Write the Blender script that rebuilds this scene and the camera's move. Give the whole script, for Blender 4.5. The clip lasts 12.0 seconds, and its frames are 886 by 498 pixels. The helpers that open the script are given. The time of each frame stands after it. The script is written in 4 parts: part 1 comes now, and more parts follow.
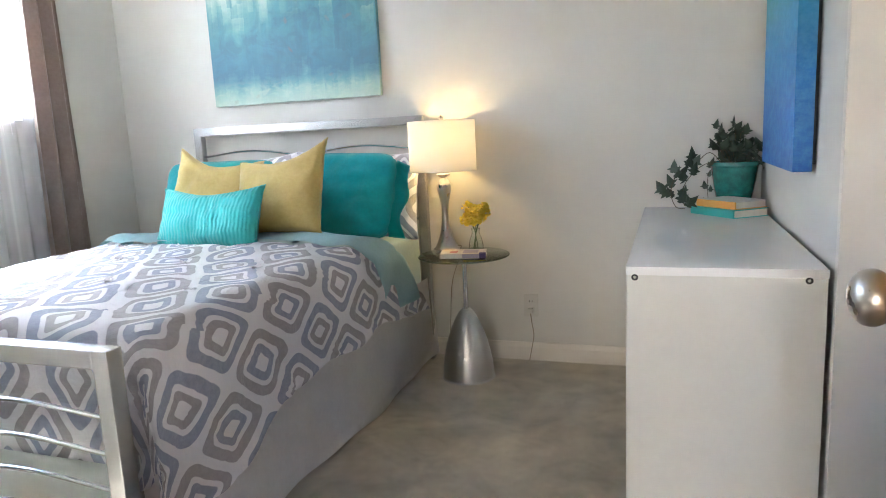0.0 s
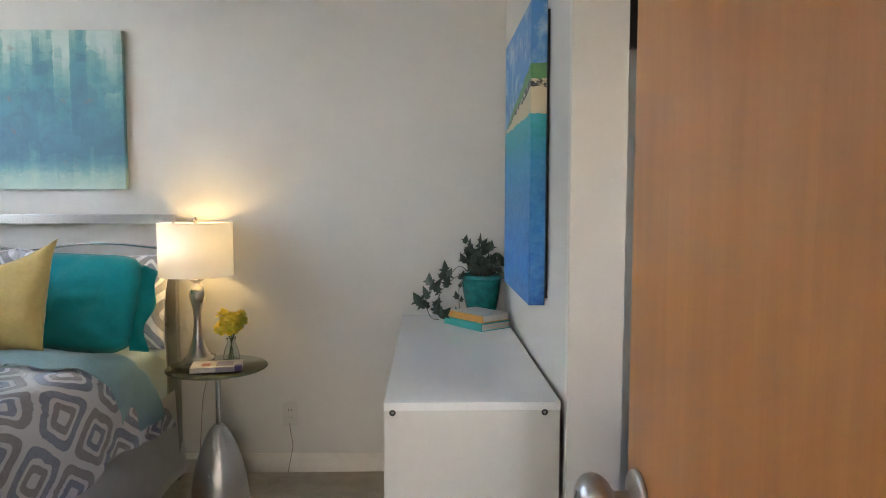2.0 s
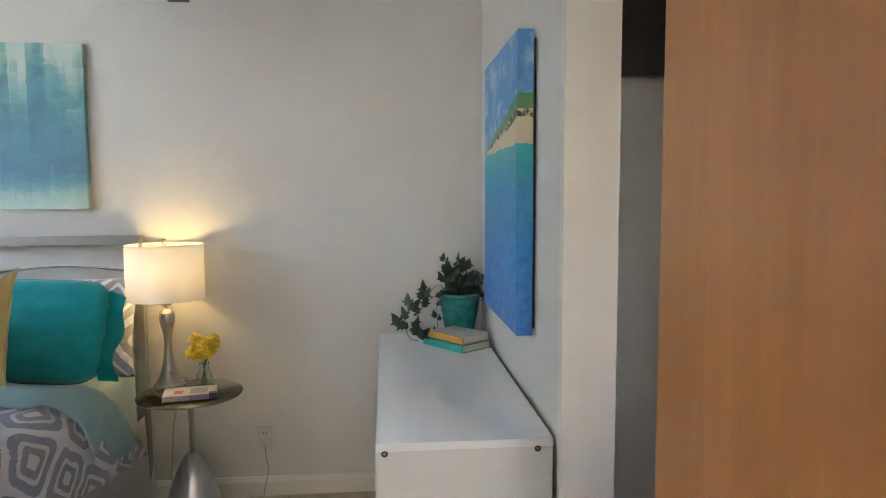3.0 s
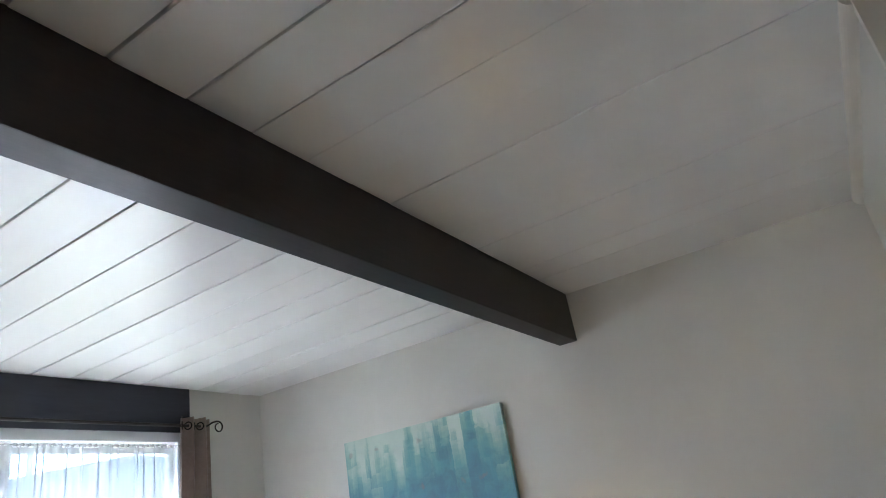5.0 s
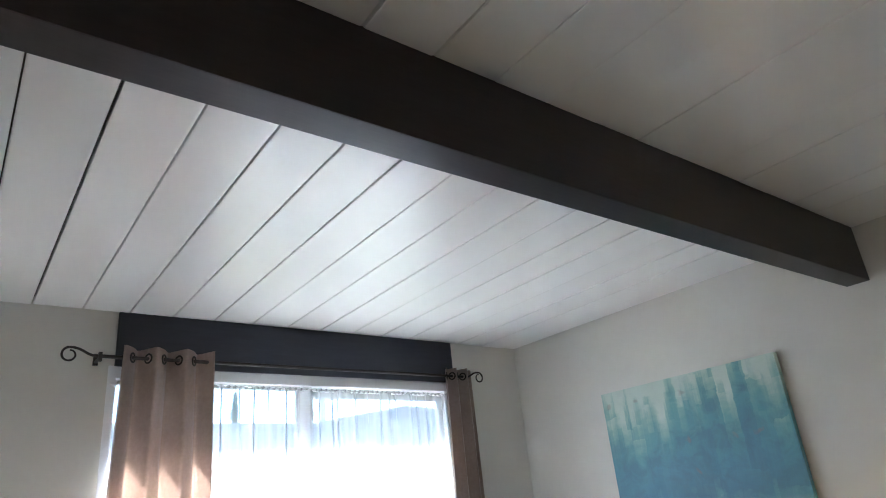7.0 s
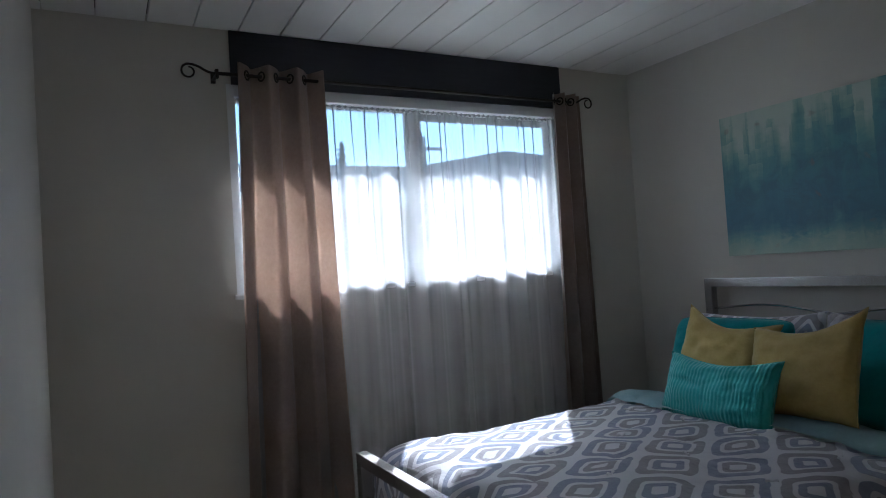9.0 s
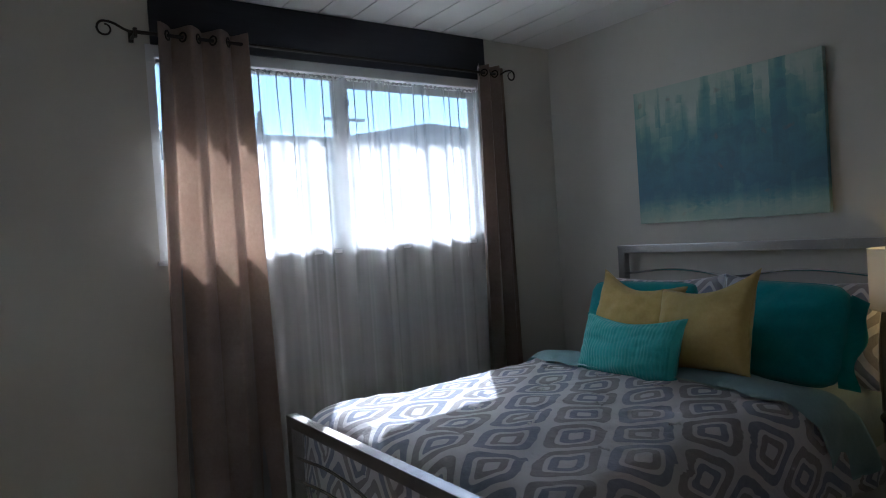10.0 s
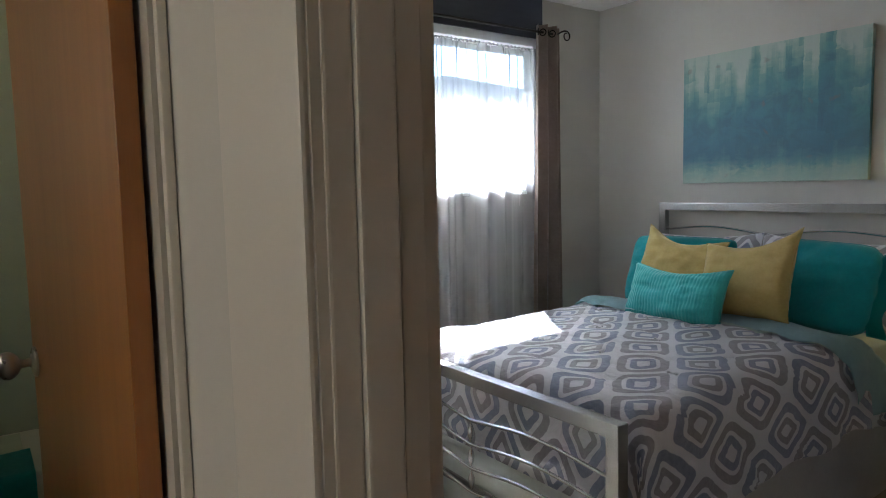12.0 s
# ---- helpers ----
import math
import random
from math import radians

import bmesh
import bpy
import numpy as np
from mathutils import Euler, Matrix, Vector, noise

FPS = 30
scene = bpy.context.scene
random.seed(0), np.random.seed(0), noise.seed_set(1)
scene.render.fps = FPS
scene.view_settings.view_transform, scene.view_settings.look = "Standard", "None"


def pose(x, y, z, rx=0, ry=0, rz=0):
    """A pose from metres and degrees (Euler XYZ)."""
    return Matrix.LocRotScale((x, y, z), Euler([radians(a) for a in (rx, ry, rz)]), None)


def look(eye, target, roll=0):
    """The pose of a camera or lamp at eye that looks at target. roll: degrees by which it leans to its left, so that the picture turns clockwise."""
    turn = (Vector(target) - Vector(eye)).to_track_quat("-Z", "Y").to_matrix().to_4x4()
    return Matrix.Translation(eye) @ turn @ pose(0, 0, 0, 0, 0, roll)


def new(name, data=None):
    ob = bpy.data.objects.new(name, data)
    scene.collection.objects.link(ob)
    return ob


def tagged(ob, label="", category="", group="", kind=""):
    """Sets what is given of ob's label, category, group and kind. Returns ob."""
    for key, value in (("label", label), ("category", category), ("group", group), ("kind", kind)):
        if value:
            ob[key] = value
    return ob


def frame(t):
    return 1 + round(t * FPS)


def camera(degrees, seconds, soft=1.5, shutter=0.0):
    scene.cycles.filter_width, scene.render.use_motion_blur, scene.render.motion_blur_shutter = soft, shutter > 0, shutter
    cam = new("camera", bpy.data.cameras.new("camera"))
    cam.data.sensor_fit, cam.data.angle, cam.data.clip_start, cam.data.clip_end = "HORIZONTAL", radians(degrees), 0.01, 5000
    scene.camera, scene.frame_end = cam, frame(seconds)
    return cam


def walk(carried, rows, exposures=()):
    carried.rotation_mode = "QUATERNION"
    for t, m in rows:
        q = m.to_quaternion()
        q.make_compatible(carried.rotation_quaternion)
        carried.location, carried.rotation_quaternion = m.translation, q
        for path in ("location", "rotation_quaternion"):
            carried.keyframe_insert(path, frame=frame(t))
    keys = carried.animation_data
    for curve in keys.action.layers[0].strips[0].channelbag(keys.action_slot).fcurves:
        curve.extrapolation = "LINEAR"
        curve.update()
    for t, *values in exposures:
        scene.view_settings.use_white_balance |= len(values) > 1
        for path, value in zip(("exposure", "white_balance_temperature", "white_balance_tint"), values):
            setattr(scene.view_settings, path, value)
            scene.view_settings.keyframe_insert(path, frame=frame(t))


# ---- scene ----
cam = camera(67.9, 12.0, 1.0)

PATH = [
    (0, (0.024, 0.343, 1.135), (-0.626, 2.206, 0.806), -2.8),
    (0.5, (0.025, 0.35, 1.191), (-0.619, 2.223, 0.918), -4.0),
    (1, (0.039, 0.365, 1.239), (-0.371, 2.31, 1.013), -1.6),
    (1.5, (0.047, 0.38, 1.301), (-0.135, 2.362, 1.1), -0.1),
    (2, (0.031, 0.381, 1.313), (0.08, 2.375, 1.173), 0.1),
    (2.5, (-0.030, 0.400, 1.353), (0.284, 2.368, 1.17), -0.7),
    (2.7, (-0.060, 0.410, 1.387), (0.231, 2.381, 1.211), -0.8),
    (4.3, (0.058, 0.503, 1.515), (-0.723, 2.329, 1.751), -1.5),
    (4.5, (0.068, 0.52, 1.531), (-0.801, 2.269, 1.96), -3.6),
    (5, (0.09, 0.5, 1.578), (-0.788, 2.123, 2.348), -10.1),
    (5.5, (0.105, 0.485, 1.592), (-0.784, 1.966, 2.601), -16.4),
    (6, (0.126, 0.479, 1.615), (-0.914, 1.808, 2.688), -15.2),
    (6.5, (0.075, 0.48, 1.58), (-1.164, 1.734, 2.527), -12.2),
    (7, (0.031, 0.502, 1.553), (-1.405, 1.674, 2.304), -5.8),
    (7.5, (-0.017, 0.517, 1.516), (-1.594, 1.629, 2.041), -2.8),
    (7.7, (-0.028, 0.518, 1.509), (-1.647, 1.614, 1.93), -2.1),
    (9.3, (-0.059, 0.495, 1.396), (-1.809, 1.463, 1.419), -4.2),
    (9.5, (-0.052, 0.492, 1.39), (-1.779, 1.5, 1.396), -4.5),
    (10, (-0.015, 0.44, 1.381), (-1.643, 1.601, 1.34), -3.7),
    (10.5, (0.001, 0.34, 1.368), (-1.563, 1.584, 1.295), -2.1),
    (11, (0.002, 0.232, 1.37), (-1.562, 1.473, 1.266), -1.8),
    (11.5, (0.003, 0.114, 1.356), (-1.567, 1.346, 1.216), -1.6),
    (12, (0.012, 0.008, 1.369), (-1.608, 1.166, 1.188), -1.2),
]

EXPOSURES = [(0, 4.85, 5580, 10), (1.0, 4.45, 5550, 10), (1.5, 4.46, 5620, 10), (2.5, 4.46, 5730, 10), (4.5, 3.95, 5510, 10), (5.0, 3.84, 5490, 10),
             (5.5, 4.22, 5510, 10), (6.0, 4.37, 5510, 10), (6.5, 4.23, 5490, 10), (7.0, 3.69, 5510, 10), (7.5, 2.57, 5320, 10), (7.7, 2.35, 5320, 10),
             (9.3, 1.70, 5340, 10), (10.5, 1.98, 5480, 10), (11.0, 2.28, 5620, 10), (11.5, 2.62, 5720, 10), (12, 2.95, 5720, 10)]
walk(cam, [(t, look(eye, target, roll)) for t, eye, target, roll in PATH], EXPOSURES)

# ---- world and sun ----
SUN_DIR = Vector((0.92, -0.68, -1.0)).normalized()      # the way the sunlight travels
world = bpy.data.worlds.new("world")
scene.world = world
world.use_nodes = True
wt = world.node_tree
sky = wt.nodes.new("ShaderNodeTexSky")
sky.sky_type, sky.sun_disc = "NISHITA", False
sky.air_density, sky.dust_density, sky.ozone_density = 1.0, 0.2, 3.0
sky.sun_elevation = math.asin(-SUN_DIR.z)
sky.sun_rotation = math.atan2(-SUN_DIR.x, -SUN_DIR.y)
wt.links.new(sky.outputs[0], wt.nodes["Background"].inputs[0])
wt.nodes["Background"].inputs[1].default_value = 0.078
sun = new("sun", bpy.data.lights.new("sun", "SUN"))
sun.data.energy, sun.data.angle, sun.data.color = 5.0, radians(0.5), (1.0, 0.96, 0.91)
sun.matrix_world = look((-8, 6, 9), Vector((-8, 6, 9)) + SUN_DIR)
BULB_POWER = 0.15

# ---- room plan ----
XW, XE, YN, YS, ZC = -3.06, 0.405, 3.54, 0.370, 2.535
TH = 0.12


# ---- materials ----
class Mat:
    """A node material under construction."""

    def __init__(self, name, color=(0.8, 0.8, 0.8), rough=0.5, metal=0.0, **kw):
        self.m = bpy.data.materials.new(name)
        self.m.use_nodes = True
        self.t = self.m.node_tree
        self.b = self.t.nodes["Principled BSDF"]
        self.b.inputs["Base Color"].default_value = (*color, 1)
        self.b.inputs["Roughness"].default_value = rough
        self.b.inputs["Metallic"].default_value = metal
        for k, v in kw.items():
            self.b.inputs[k.replace("_", " ")].default_value = v

    def node(self, kind, **kw):
        n = self.t.nodes.new("ShaderNode" + kind)
        for k, v in kw.items():
            setattr(n, k, v)
        return n

    def link(self, a, b):
        self.t.links.new(a, b)

    def val(self, x, sock):
        if isinstance(x, (int, float)):
            sock.default_value = x
        else:
            self.link(x, sock)

    def math(self, op, a, b=0.0, c=None):
        n = self.node("Math", operation=op)
        self.val(a, n.inputs[0])
        self.val(b, n.inputs[1])
        if c is not None:
            self.val(c, n.inputs[2])
        return n.outputs[0]

    def coords(self, kind="Object", scale=(1, 1, 1), rot=(0, 0, 0), loc=(0, 0, 0)):
        tc = self.node("TexCoord")
        mp = self.node("Mapping")
        mp.inputs["Scale"].default_value = scale
        mp.inputs["Rotation"].default_value = rot
        mp.inputs["Location"].default_value = loc
        self.link(tc.outputs[kind], mp.inputs[0])
        return mp.outputs[0]

    def noise(self, vec, scale, detail=3.0, rough=0.5, dist=0.0):
        n = self.node("TexNoise")
        n.inputs["Scale"].default_value = scale
        n.inputs["Detail"].default_value = detail
        n.inputs["Roughness"].default_value = rough
        n.inputs["Distortion"].default_value = dist
        self.link(vec, n.inputs["Vector"])
        return n.outputs[0]

    def ramp(self, fac, stops, mode="LINEAR"):
        n = self.node("ValToRGB")
        n.color_ramp.interpolation = mode
        els = n.color_ramp.elements
        while len(els) < len(stops):
            els.new(0.5)
        for e, (p, c) in zip(els, stops):
            e.position = p
            e.color = (*c, 1) if len(c) == 3 else c
        self.link(fac, n.inputs[0])
        return n.outputs[0]

    def mix(self, fac, a, b, blend="MIX"):
        n = self.node("Mix", data_type="RGBA", blend_type=blend)
        self.val(fac, n.inputs[0])
        for x, s in ((a, n.inputs[6]), (b, n.inputs[7])):
            if isinstance(x, tuple):
                s.default_value = (*x, 1)
            else:
                self.link(x, s)
        return n.outputs[2]

    def color(self, sock):
        self.link(sock, self.b.inputs["Base Color"])
        return self

    def rough(self, sock):
        self.link(sock, self.b.inputs["Roughness"])
        return self

    def bump(self, height, strength=0.3, distance=0.01):
        n = self.node("Bump")
        n.inputs["Strength"].default_value = strength
        n.inputs["Distance"].default_value = distance
        self.link(height, n.inputs["Height"])
        prev = self.b.inputs["Normal"]
        if prev.is_linked:
            self.link(prev.links[0].from_socket, n.inputs["Normal"])
        self.link(n.outputs[0], prev)
        return self


def vary(mat, base, amount, scale, fine=0.0):
    """Two scales of tone variation round a base colour."""
    v = mat.coords()
    big = mat.noise(v, scale, 4, 0.6)
    lo = tuple(c * (1 - amount) for c in base)
    hi = tuple(min(1, c * (1 + amount)) for c in base)
    col = mat.ramp(big, [(0.3, lo), (0.7, hi)])
    if fine:
        small = mat.noise(v, scale * 12, 3, 0.6)
        col = mat.mix(fine, col, mat.ramp(small, [(0.3, (0.3, 0.3, 0.3)), (0.7, (0.8, 0.8, 0.8))]), "SOFT_LIGHT")
    return mat.color(col)


def painted_wall(name, base, rough=0.6):
    m = vary(Mat(name, rough=rough), base, 0.025, 1.1, 0.04)
    v = m.coords()
    return m.bump(m.noise(v, 160, 3), 0.03, 0.003).m


WALL = painted_wall("wall_paint", (0.60, 0.58, 0.525))
TRIM = painted_wall("trim_paint", (0.66, 0.62, 0.55), 0.4)
HALLWALL = painted_wall("hall_paint", (0.58, 0.545, 0.48))

mm = vary(Mat("ceiling_paint", rough=0.3), (0.78, 0.765, 0.74), 0.012, 0.8)
CEIL = mm.m
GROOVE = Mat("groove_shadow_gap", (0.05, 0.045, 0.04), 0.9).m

mm = Mat("beam_paint", rough=0.42)
v = mm.coords(scale=(6, 0.7, 6))
g = mm.noise(v, 9, 6, 0.65)
mm.color(mm.ramp(g, [(0.3, (0.011, 0.007, 0.0075)), (0.7, (0.020, 0.013, 0.0135))]))
mm.bump(g, 0.12, 0.004)
BEAM = mm.m
mm = Mat("navy_fascia_paint", rough=0.45)
g = mm.noise(mm.coords(scale=(6, 0.7, 6)), 8, 6, 0.65)
mm.color(mm.ramp(g, [(0.3, (0.012, 0.014, 0.024)), (0.7, (0.020, 0.023, 0.036))])).bump(g, 0.1, 0.004)
FASCIA = mm.m

mm = Mat("carpet", rough=0.95, Sheen_Weight=0.3)
v = mm.coords()
big = mm.noise(v, 3.2, 5, 0.65, 0.6)
mid = mm.noise(v, 14, 4, 0.6)
fine = mm.noise(v, 420, 2, 0.7)
c = mm.ramp(big, [(0.36, (0.33, 0.29, 0.225)), (0.5, (0.43, 0.38, 0.295)), (0.64, (0.53, 0.475, 0.37))])
c = mm.mix(0.5, c, mm.ramp(mid, [(0.3, (0.3, 0.3, 0.3)), (0.7, (0.72, 0.72, 0.72))]), "SOFT_LIGHT")
c = mm.mix(0.5, c, mm.ramp(fine, [(0.3, (0.2, 0.2, 0.2)), (0.7, (0.8, 0.8, 0.8))]), "SOFT_LIGHT")
mm.color(c).bump(fine, 0.8, 0.006).bump(mid, 0.25, 0.01)
CARPET = mm.m

mm = Mat("orange_birch_veneer", rough=0.33, Coat_Weight=0.25, Coat_Roughness=0.3)
v = mm.coords(scale=(9, 9, 0.55))
g1 = mm.noise(v, 3.0, 6, 0.6, 0.4)
g2 = mm.noise(mm.coords(scale=(60, 60, 1.2)), 5, 3, 0.6)
c = mm.ramp(g1, [(0.25, (0.31, 0.118, 0.027)), (0.5, (0.36, 0.146, 0.036)), (0.75, (0.41, 0.172, 0.046))])
c = mm.mix(0.07, c, mm.ramp(g2, [(0.3, (0.25, 0.25, 0.25)), (0.7, (0.75, 0.75, 0.75))]), "SOFT_LIGHT")
mm.color(c).bump(g2, 0.015, 0.002)
VENEER = mm.m


def brushed(name, col, rough, stretch=(1, 1, 40)):
    m = Mat(name, col, rough, 1.0)
    g = m.noise(m.coords(scale=stretch), 18, 4, 0.6)
    m.rough(m.ramp(g, [(0.3, (rough * 0.75,) * 3), (0.7, (min(1, rough * 1.3),) * 3)]))
    return m.bump(g, 0.03, 0.001).m


STEEL = brushed("brushed_steel", (0.37, 0.36, 0.345), 0.29, (40, 40, 40))
CHROME = brushed("polished_rod", (0.62, 0.62, 0.62), 0.2, (10, 10, 10))
NICKEL = brushed("satin_nickel", (0.50, 0.46, 0.42), 0.32, (1.5, 1.5, 1.5))
SILVER = brushed("silver_paint", (0.50, 0.49, 0.48), 0.36, (6, 6, 6))
IRON = Mat("black_iron", (0.03, 0.026, 0.024), 0.45, 0.6).m

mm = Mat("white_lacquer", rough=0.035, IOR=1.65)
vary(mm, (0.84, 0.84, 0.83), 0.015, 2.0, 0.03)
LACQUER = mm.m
# the top's white toned down: shade on the upright faces is in the colour
mm = vary(Mat("white_panel_shaded", rough=0.38), (0.64, 0.63, 0.59), 0.025, 2.5, 0.08)
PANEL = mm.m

GLASS = Mat("clear_glass", (0.93, 0.98, 0.96), 0.02, Transmission_Weight=1.0, IOR=1.45).m


def cloth(name, base, amount=0.08, weave=650, thin=0.0, thin_col=None, rough=0.9):
    m = vary(Mat(name, rough=rough, Sheen_Weight=0.25), base, amount, 5, 0.2)
    v = m.coords()
    m.bump(m.noise(v, weave, 2, 0.7), 0.25, 0.002)
    m.bump(m.noise(v, 22, 4, 0.6), 0.22, 0.012)
    if thin:
        tr = m.node("BsdfTranslucent")
        tr.inputs[0].default_value = (*(thin_col or base), 1)
        mx = m.node("MixShader")
        mx.inputs[0].default_value = thin
        m.link(m.b.outputs[0], mx.inputs[1])
        m.link(tr.outputs[0], mx.inputs[2])
        m.link(mx.outputs[0], m.t.nodes["Material Output"].inputs[0])
    return m.m


YELLOW = cloth("mustard_linen", (0.53, 0.395, 0.13))
TEAL = cloth("teal_cotton", (0.008, 0.30, 0.32))
AQUA_SHEET = cloth("pale_aqua_cotton", (0.36, 0.56, 0.60), 0.05)
MINT_SHEET = cloth("mint_sheet", (0.52, 0.64, 0.58), 0.05)
SKIRT = cloth("grey_bed_skirt", (0.76, 0.74, 0.72), 0.05)
TOWEL = cloth("teal_towel", (0.02, 0.33, 0.33), 0.15, 300)
DRAPE = cloth("taupe_drape", (0.37, 0.295, 0.25), 0.08, 500, 0.026, (0.55, 0.26, 0.14))

mm = Mat("ribbed_turquoise", rough=0.85, Sheen_Weight=0.3)
vary(mm, (0.06, 0.45, 0.42), 0.06, 6, 0.15)
v = mm.coords("UV", scale=(34, 34, 34))
wv = mm.node("TexWave", wave_type="BANDS", bands_direction="X")
wv.inputs["Scale"].default_value = 0.5
wv.inputs["Distortion"].default_value = 3.5
wv.inputs["Detail"].default_value = 2.0
wv.inputs["Detail Scale"].default_value = 0.55
mm.link(v, wv.inputs["Vector"])
mm.bump(wv.outputs[1], 0.34, 0.009)
RIBBED = mm.m

# sheer voile: mostly clear, scattering some of the light that falls on it
mm = Mat("white_voile", (0.9, 0.9, 0.92), 0.9)
tp = mm.node("BsdfTransparent")
tl = mm.node("BsdfTranslucent")
tl.inputs[0].default_value = (0.92, 0.92, 0.94, 1)
m1 = mm.node("MixShader")
m1.inputs[0].default_value = 0.5
mm.link(mm.b.outputs[0], m1.inputs[1])
mm.link(tl.outputs[0], m1.inputs[2])
m2 = mm.node("MixShader")
th = mm.noise(mm.coords(scale=(0, 6, 0.12)), 3, 2, 0.5)
gather = mm.noise(mm.coords(scale=(0, 11, 0.10)), 2, 2, 0.5)
dens = mm.math("ADD", mm.ramp(th, [(0.3, (0.32, 0.32, 0.32)), (0.75, (0.41, 0.41, 0.41))]), mm.ramp(gather, [(0.55, (0, 0, 0)), (0.78, (0.12, 0.12, 0.12))]))
mm.link(dens, m2.inputs[0])
mm.link(tp.outputs[0], m2.inputs[1])
mm.link(m1.outputs[0], m2.inputs[2])
mm.link(m2.outputs[0], mm.t.nodes["Material Output"].inputs[0])
VOILE = mm.m

# lamp shade: white fabric that lets the bulb glow through
mm = Mat("shade_linen", (0.84, 0.82, 0.78), 0.9)
mm.bump(mm.noise(mm.coords(scale=(1, 1, 1)), 500, 2), 0.15, 0.001)
tl = mm.node("BsdfTranslucent")
tl.inputs[0].default_value = (0.82, 0.80, 0.74, 1)
m1 = mm.node("MixShader")
m1.inputs[0].default_value = 0.2
mm.link(mm.b.outputs[0], m1.inputs[1])
mm.link(tl.outputs[0], m1.inputs[2])
mm.link(m1.outputs[0], mm.t.nodes["Material Output"].inputs[0])
SHADE = mm.m


def diamond_print(name, w, h):
    """Concentric rounded diamonds in blue-grey and taupe on white cotton, from UVs in metres."""
    m = Mat(name, rough=0.92, Sheen_Weight=0.35)
    uv = m.coords("UV")
    nz = m.node("TexNoise")
    nz.inputs["Scale"].default_value = 11
    nz.inputs["Detail"].default_value = 2
    m.link(uv, nz.inputs["Vector"])
    off = m.node("VectorMath", operation="MULTIPLY_ADD")
    m.link(nz.outputs[1], off.inputs[0])
    off.inputs[1].default_value = (0.022, 0.022, 0)
    m.link(uv, off.inputs[2])
    sp = m.node("SeparateXYZ")
    m.link(off.outputs[0], sp.inputs[0])
    a = m.math("DIVIDE", sp.outputs[0], w)
    b = m.math("DIVIDE", sp.outputs[1], h)
    p = m.math("ADD", a, b)
    q = m.math("SUBTRACT", a, b)

    def cell(x):
        f = m.math("SUBTRACT", m.math("FRACT", x), 0.5)
        return m.math("POWER", m.math("MULTIPLY", m.math("ABSOLUTE", f), 2.0), 6.0)

    d = m.math("POWER", m.math("ADD", cell(p), cell(q)), 1 / 6)
    par = m.math("FLOOR", p)
    par = m.math("MODULO", m.math("ABSOLUTE", par), 2.0)
    ink = m.noise(uv, 60, 3, 0.6)
    white = (0.90, 0.89, 0.91)
    blue = m.ramp(ink, [(0.3, (0.32, 0.35, 0.47)), (0.7, (0.40, 0.43, 0.54))])
    taupe = m.ramp(ink, [(0.3, (0.39, 0.37, 0.395)), (0.7, (0.47, 0.445, 0.47))])
    outer = m.mix(par, blue, taupe)
    inner = m.mix(par, taupe, blue)
    k0, k1 = (0, 0, 0), (1, 1, 1)
    s = 0.012

    def ring(lo, hi):
        return m.ramp(d, [(lo - s, k0), (lo + s, k1), (hi - s, k1), (hi + s, k0)])

    c = m.mix(ring(0.59, 0.875), white, outer)
    c = m.mix(ring(0.23, 0.45), c, inner)
    m.color(c)
    ob = m.coords()
    m.bump(m.noise(ob, 600, 2, 0.7), 0.2, 0.002)
    m.bump(m.noise(ob, 14, 5, 0.6, 0.8), 0.55, 0.02)
    return m.m


PRINT = diamond_print("diamond_print_cotton", 0.25, 0.345)
PRINT_SHAM = diamond_print("diamond_print_sham", 0.25, 0.33)

# abstract sea painting: vertical streaks over a darker band and pale foam
mm = Mat("abstract_sea_canvas", rough=0.55)
tc = mm.coords("Object")
sp = mm.node("SeparateXYZ")
mm.link(tc, sp.inputs[0])
zz = mm.math("DIVIDE", sp.outputs[2], 0.73)              # 0 at the bottom, 1 at the top
streak = mm.noise(mm.coords("Object", scale=(5.5, 1, 0.55)), 1.6, 4, 0.55, 0.2)
patch = mm.noise(mm.coords("Object", scale=(5, 1, 5)), 1.7, 5, 0.6, 0.8)
dab = mm.noise(mm.coords("Object", scale=(9, 1, 14)), 1.6, 4, 0.6, 0.5)
def dashes(columns, rows_, wob):
    """Random tone of upright brush dashes laid side by side, each column broken at its own heights."""
    col = mm.math("FLOOR", mm.math("MULTIPLY_ADD", sp.outputs[0], columns, mm.math("MULTIPLY", mm.math("SUBTRACT", dab, 0.5), wob)))
    one = mm.node("TexWhiteNoise", noise_dimensions="1D")
    mm.link(mm.math("ADD", col, 0.37), one.inputs["W"])
    row = mm.math("FLOOR", mm.math("MULTIPLY_ADD", zz, rows_, mm.math("MULTIPLY_ADD", one.outputs[0], 9.0, mm.math("MULTIPLY", patch, 0.3))))
    cell_ = mm.node("CombineXYZ")
    mm.link(mm.math("ADD", col, 0.37), cell_.inputs[0])
    mm.link(mm.math("ADD", row, 0.61), cell_.inputs[1])
    two = mm.node("TexWhiteNoise", noise_dimensions="2D")
    mm.link(cell_.outputs[0], two.inputs["Vector"])
    return two.outputs[0]


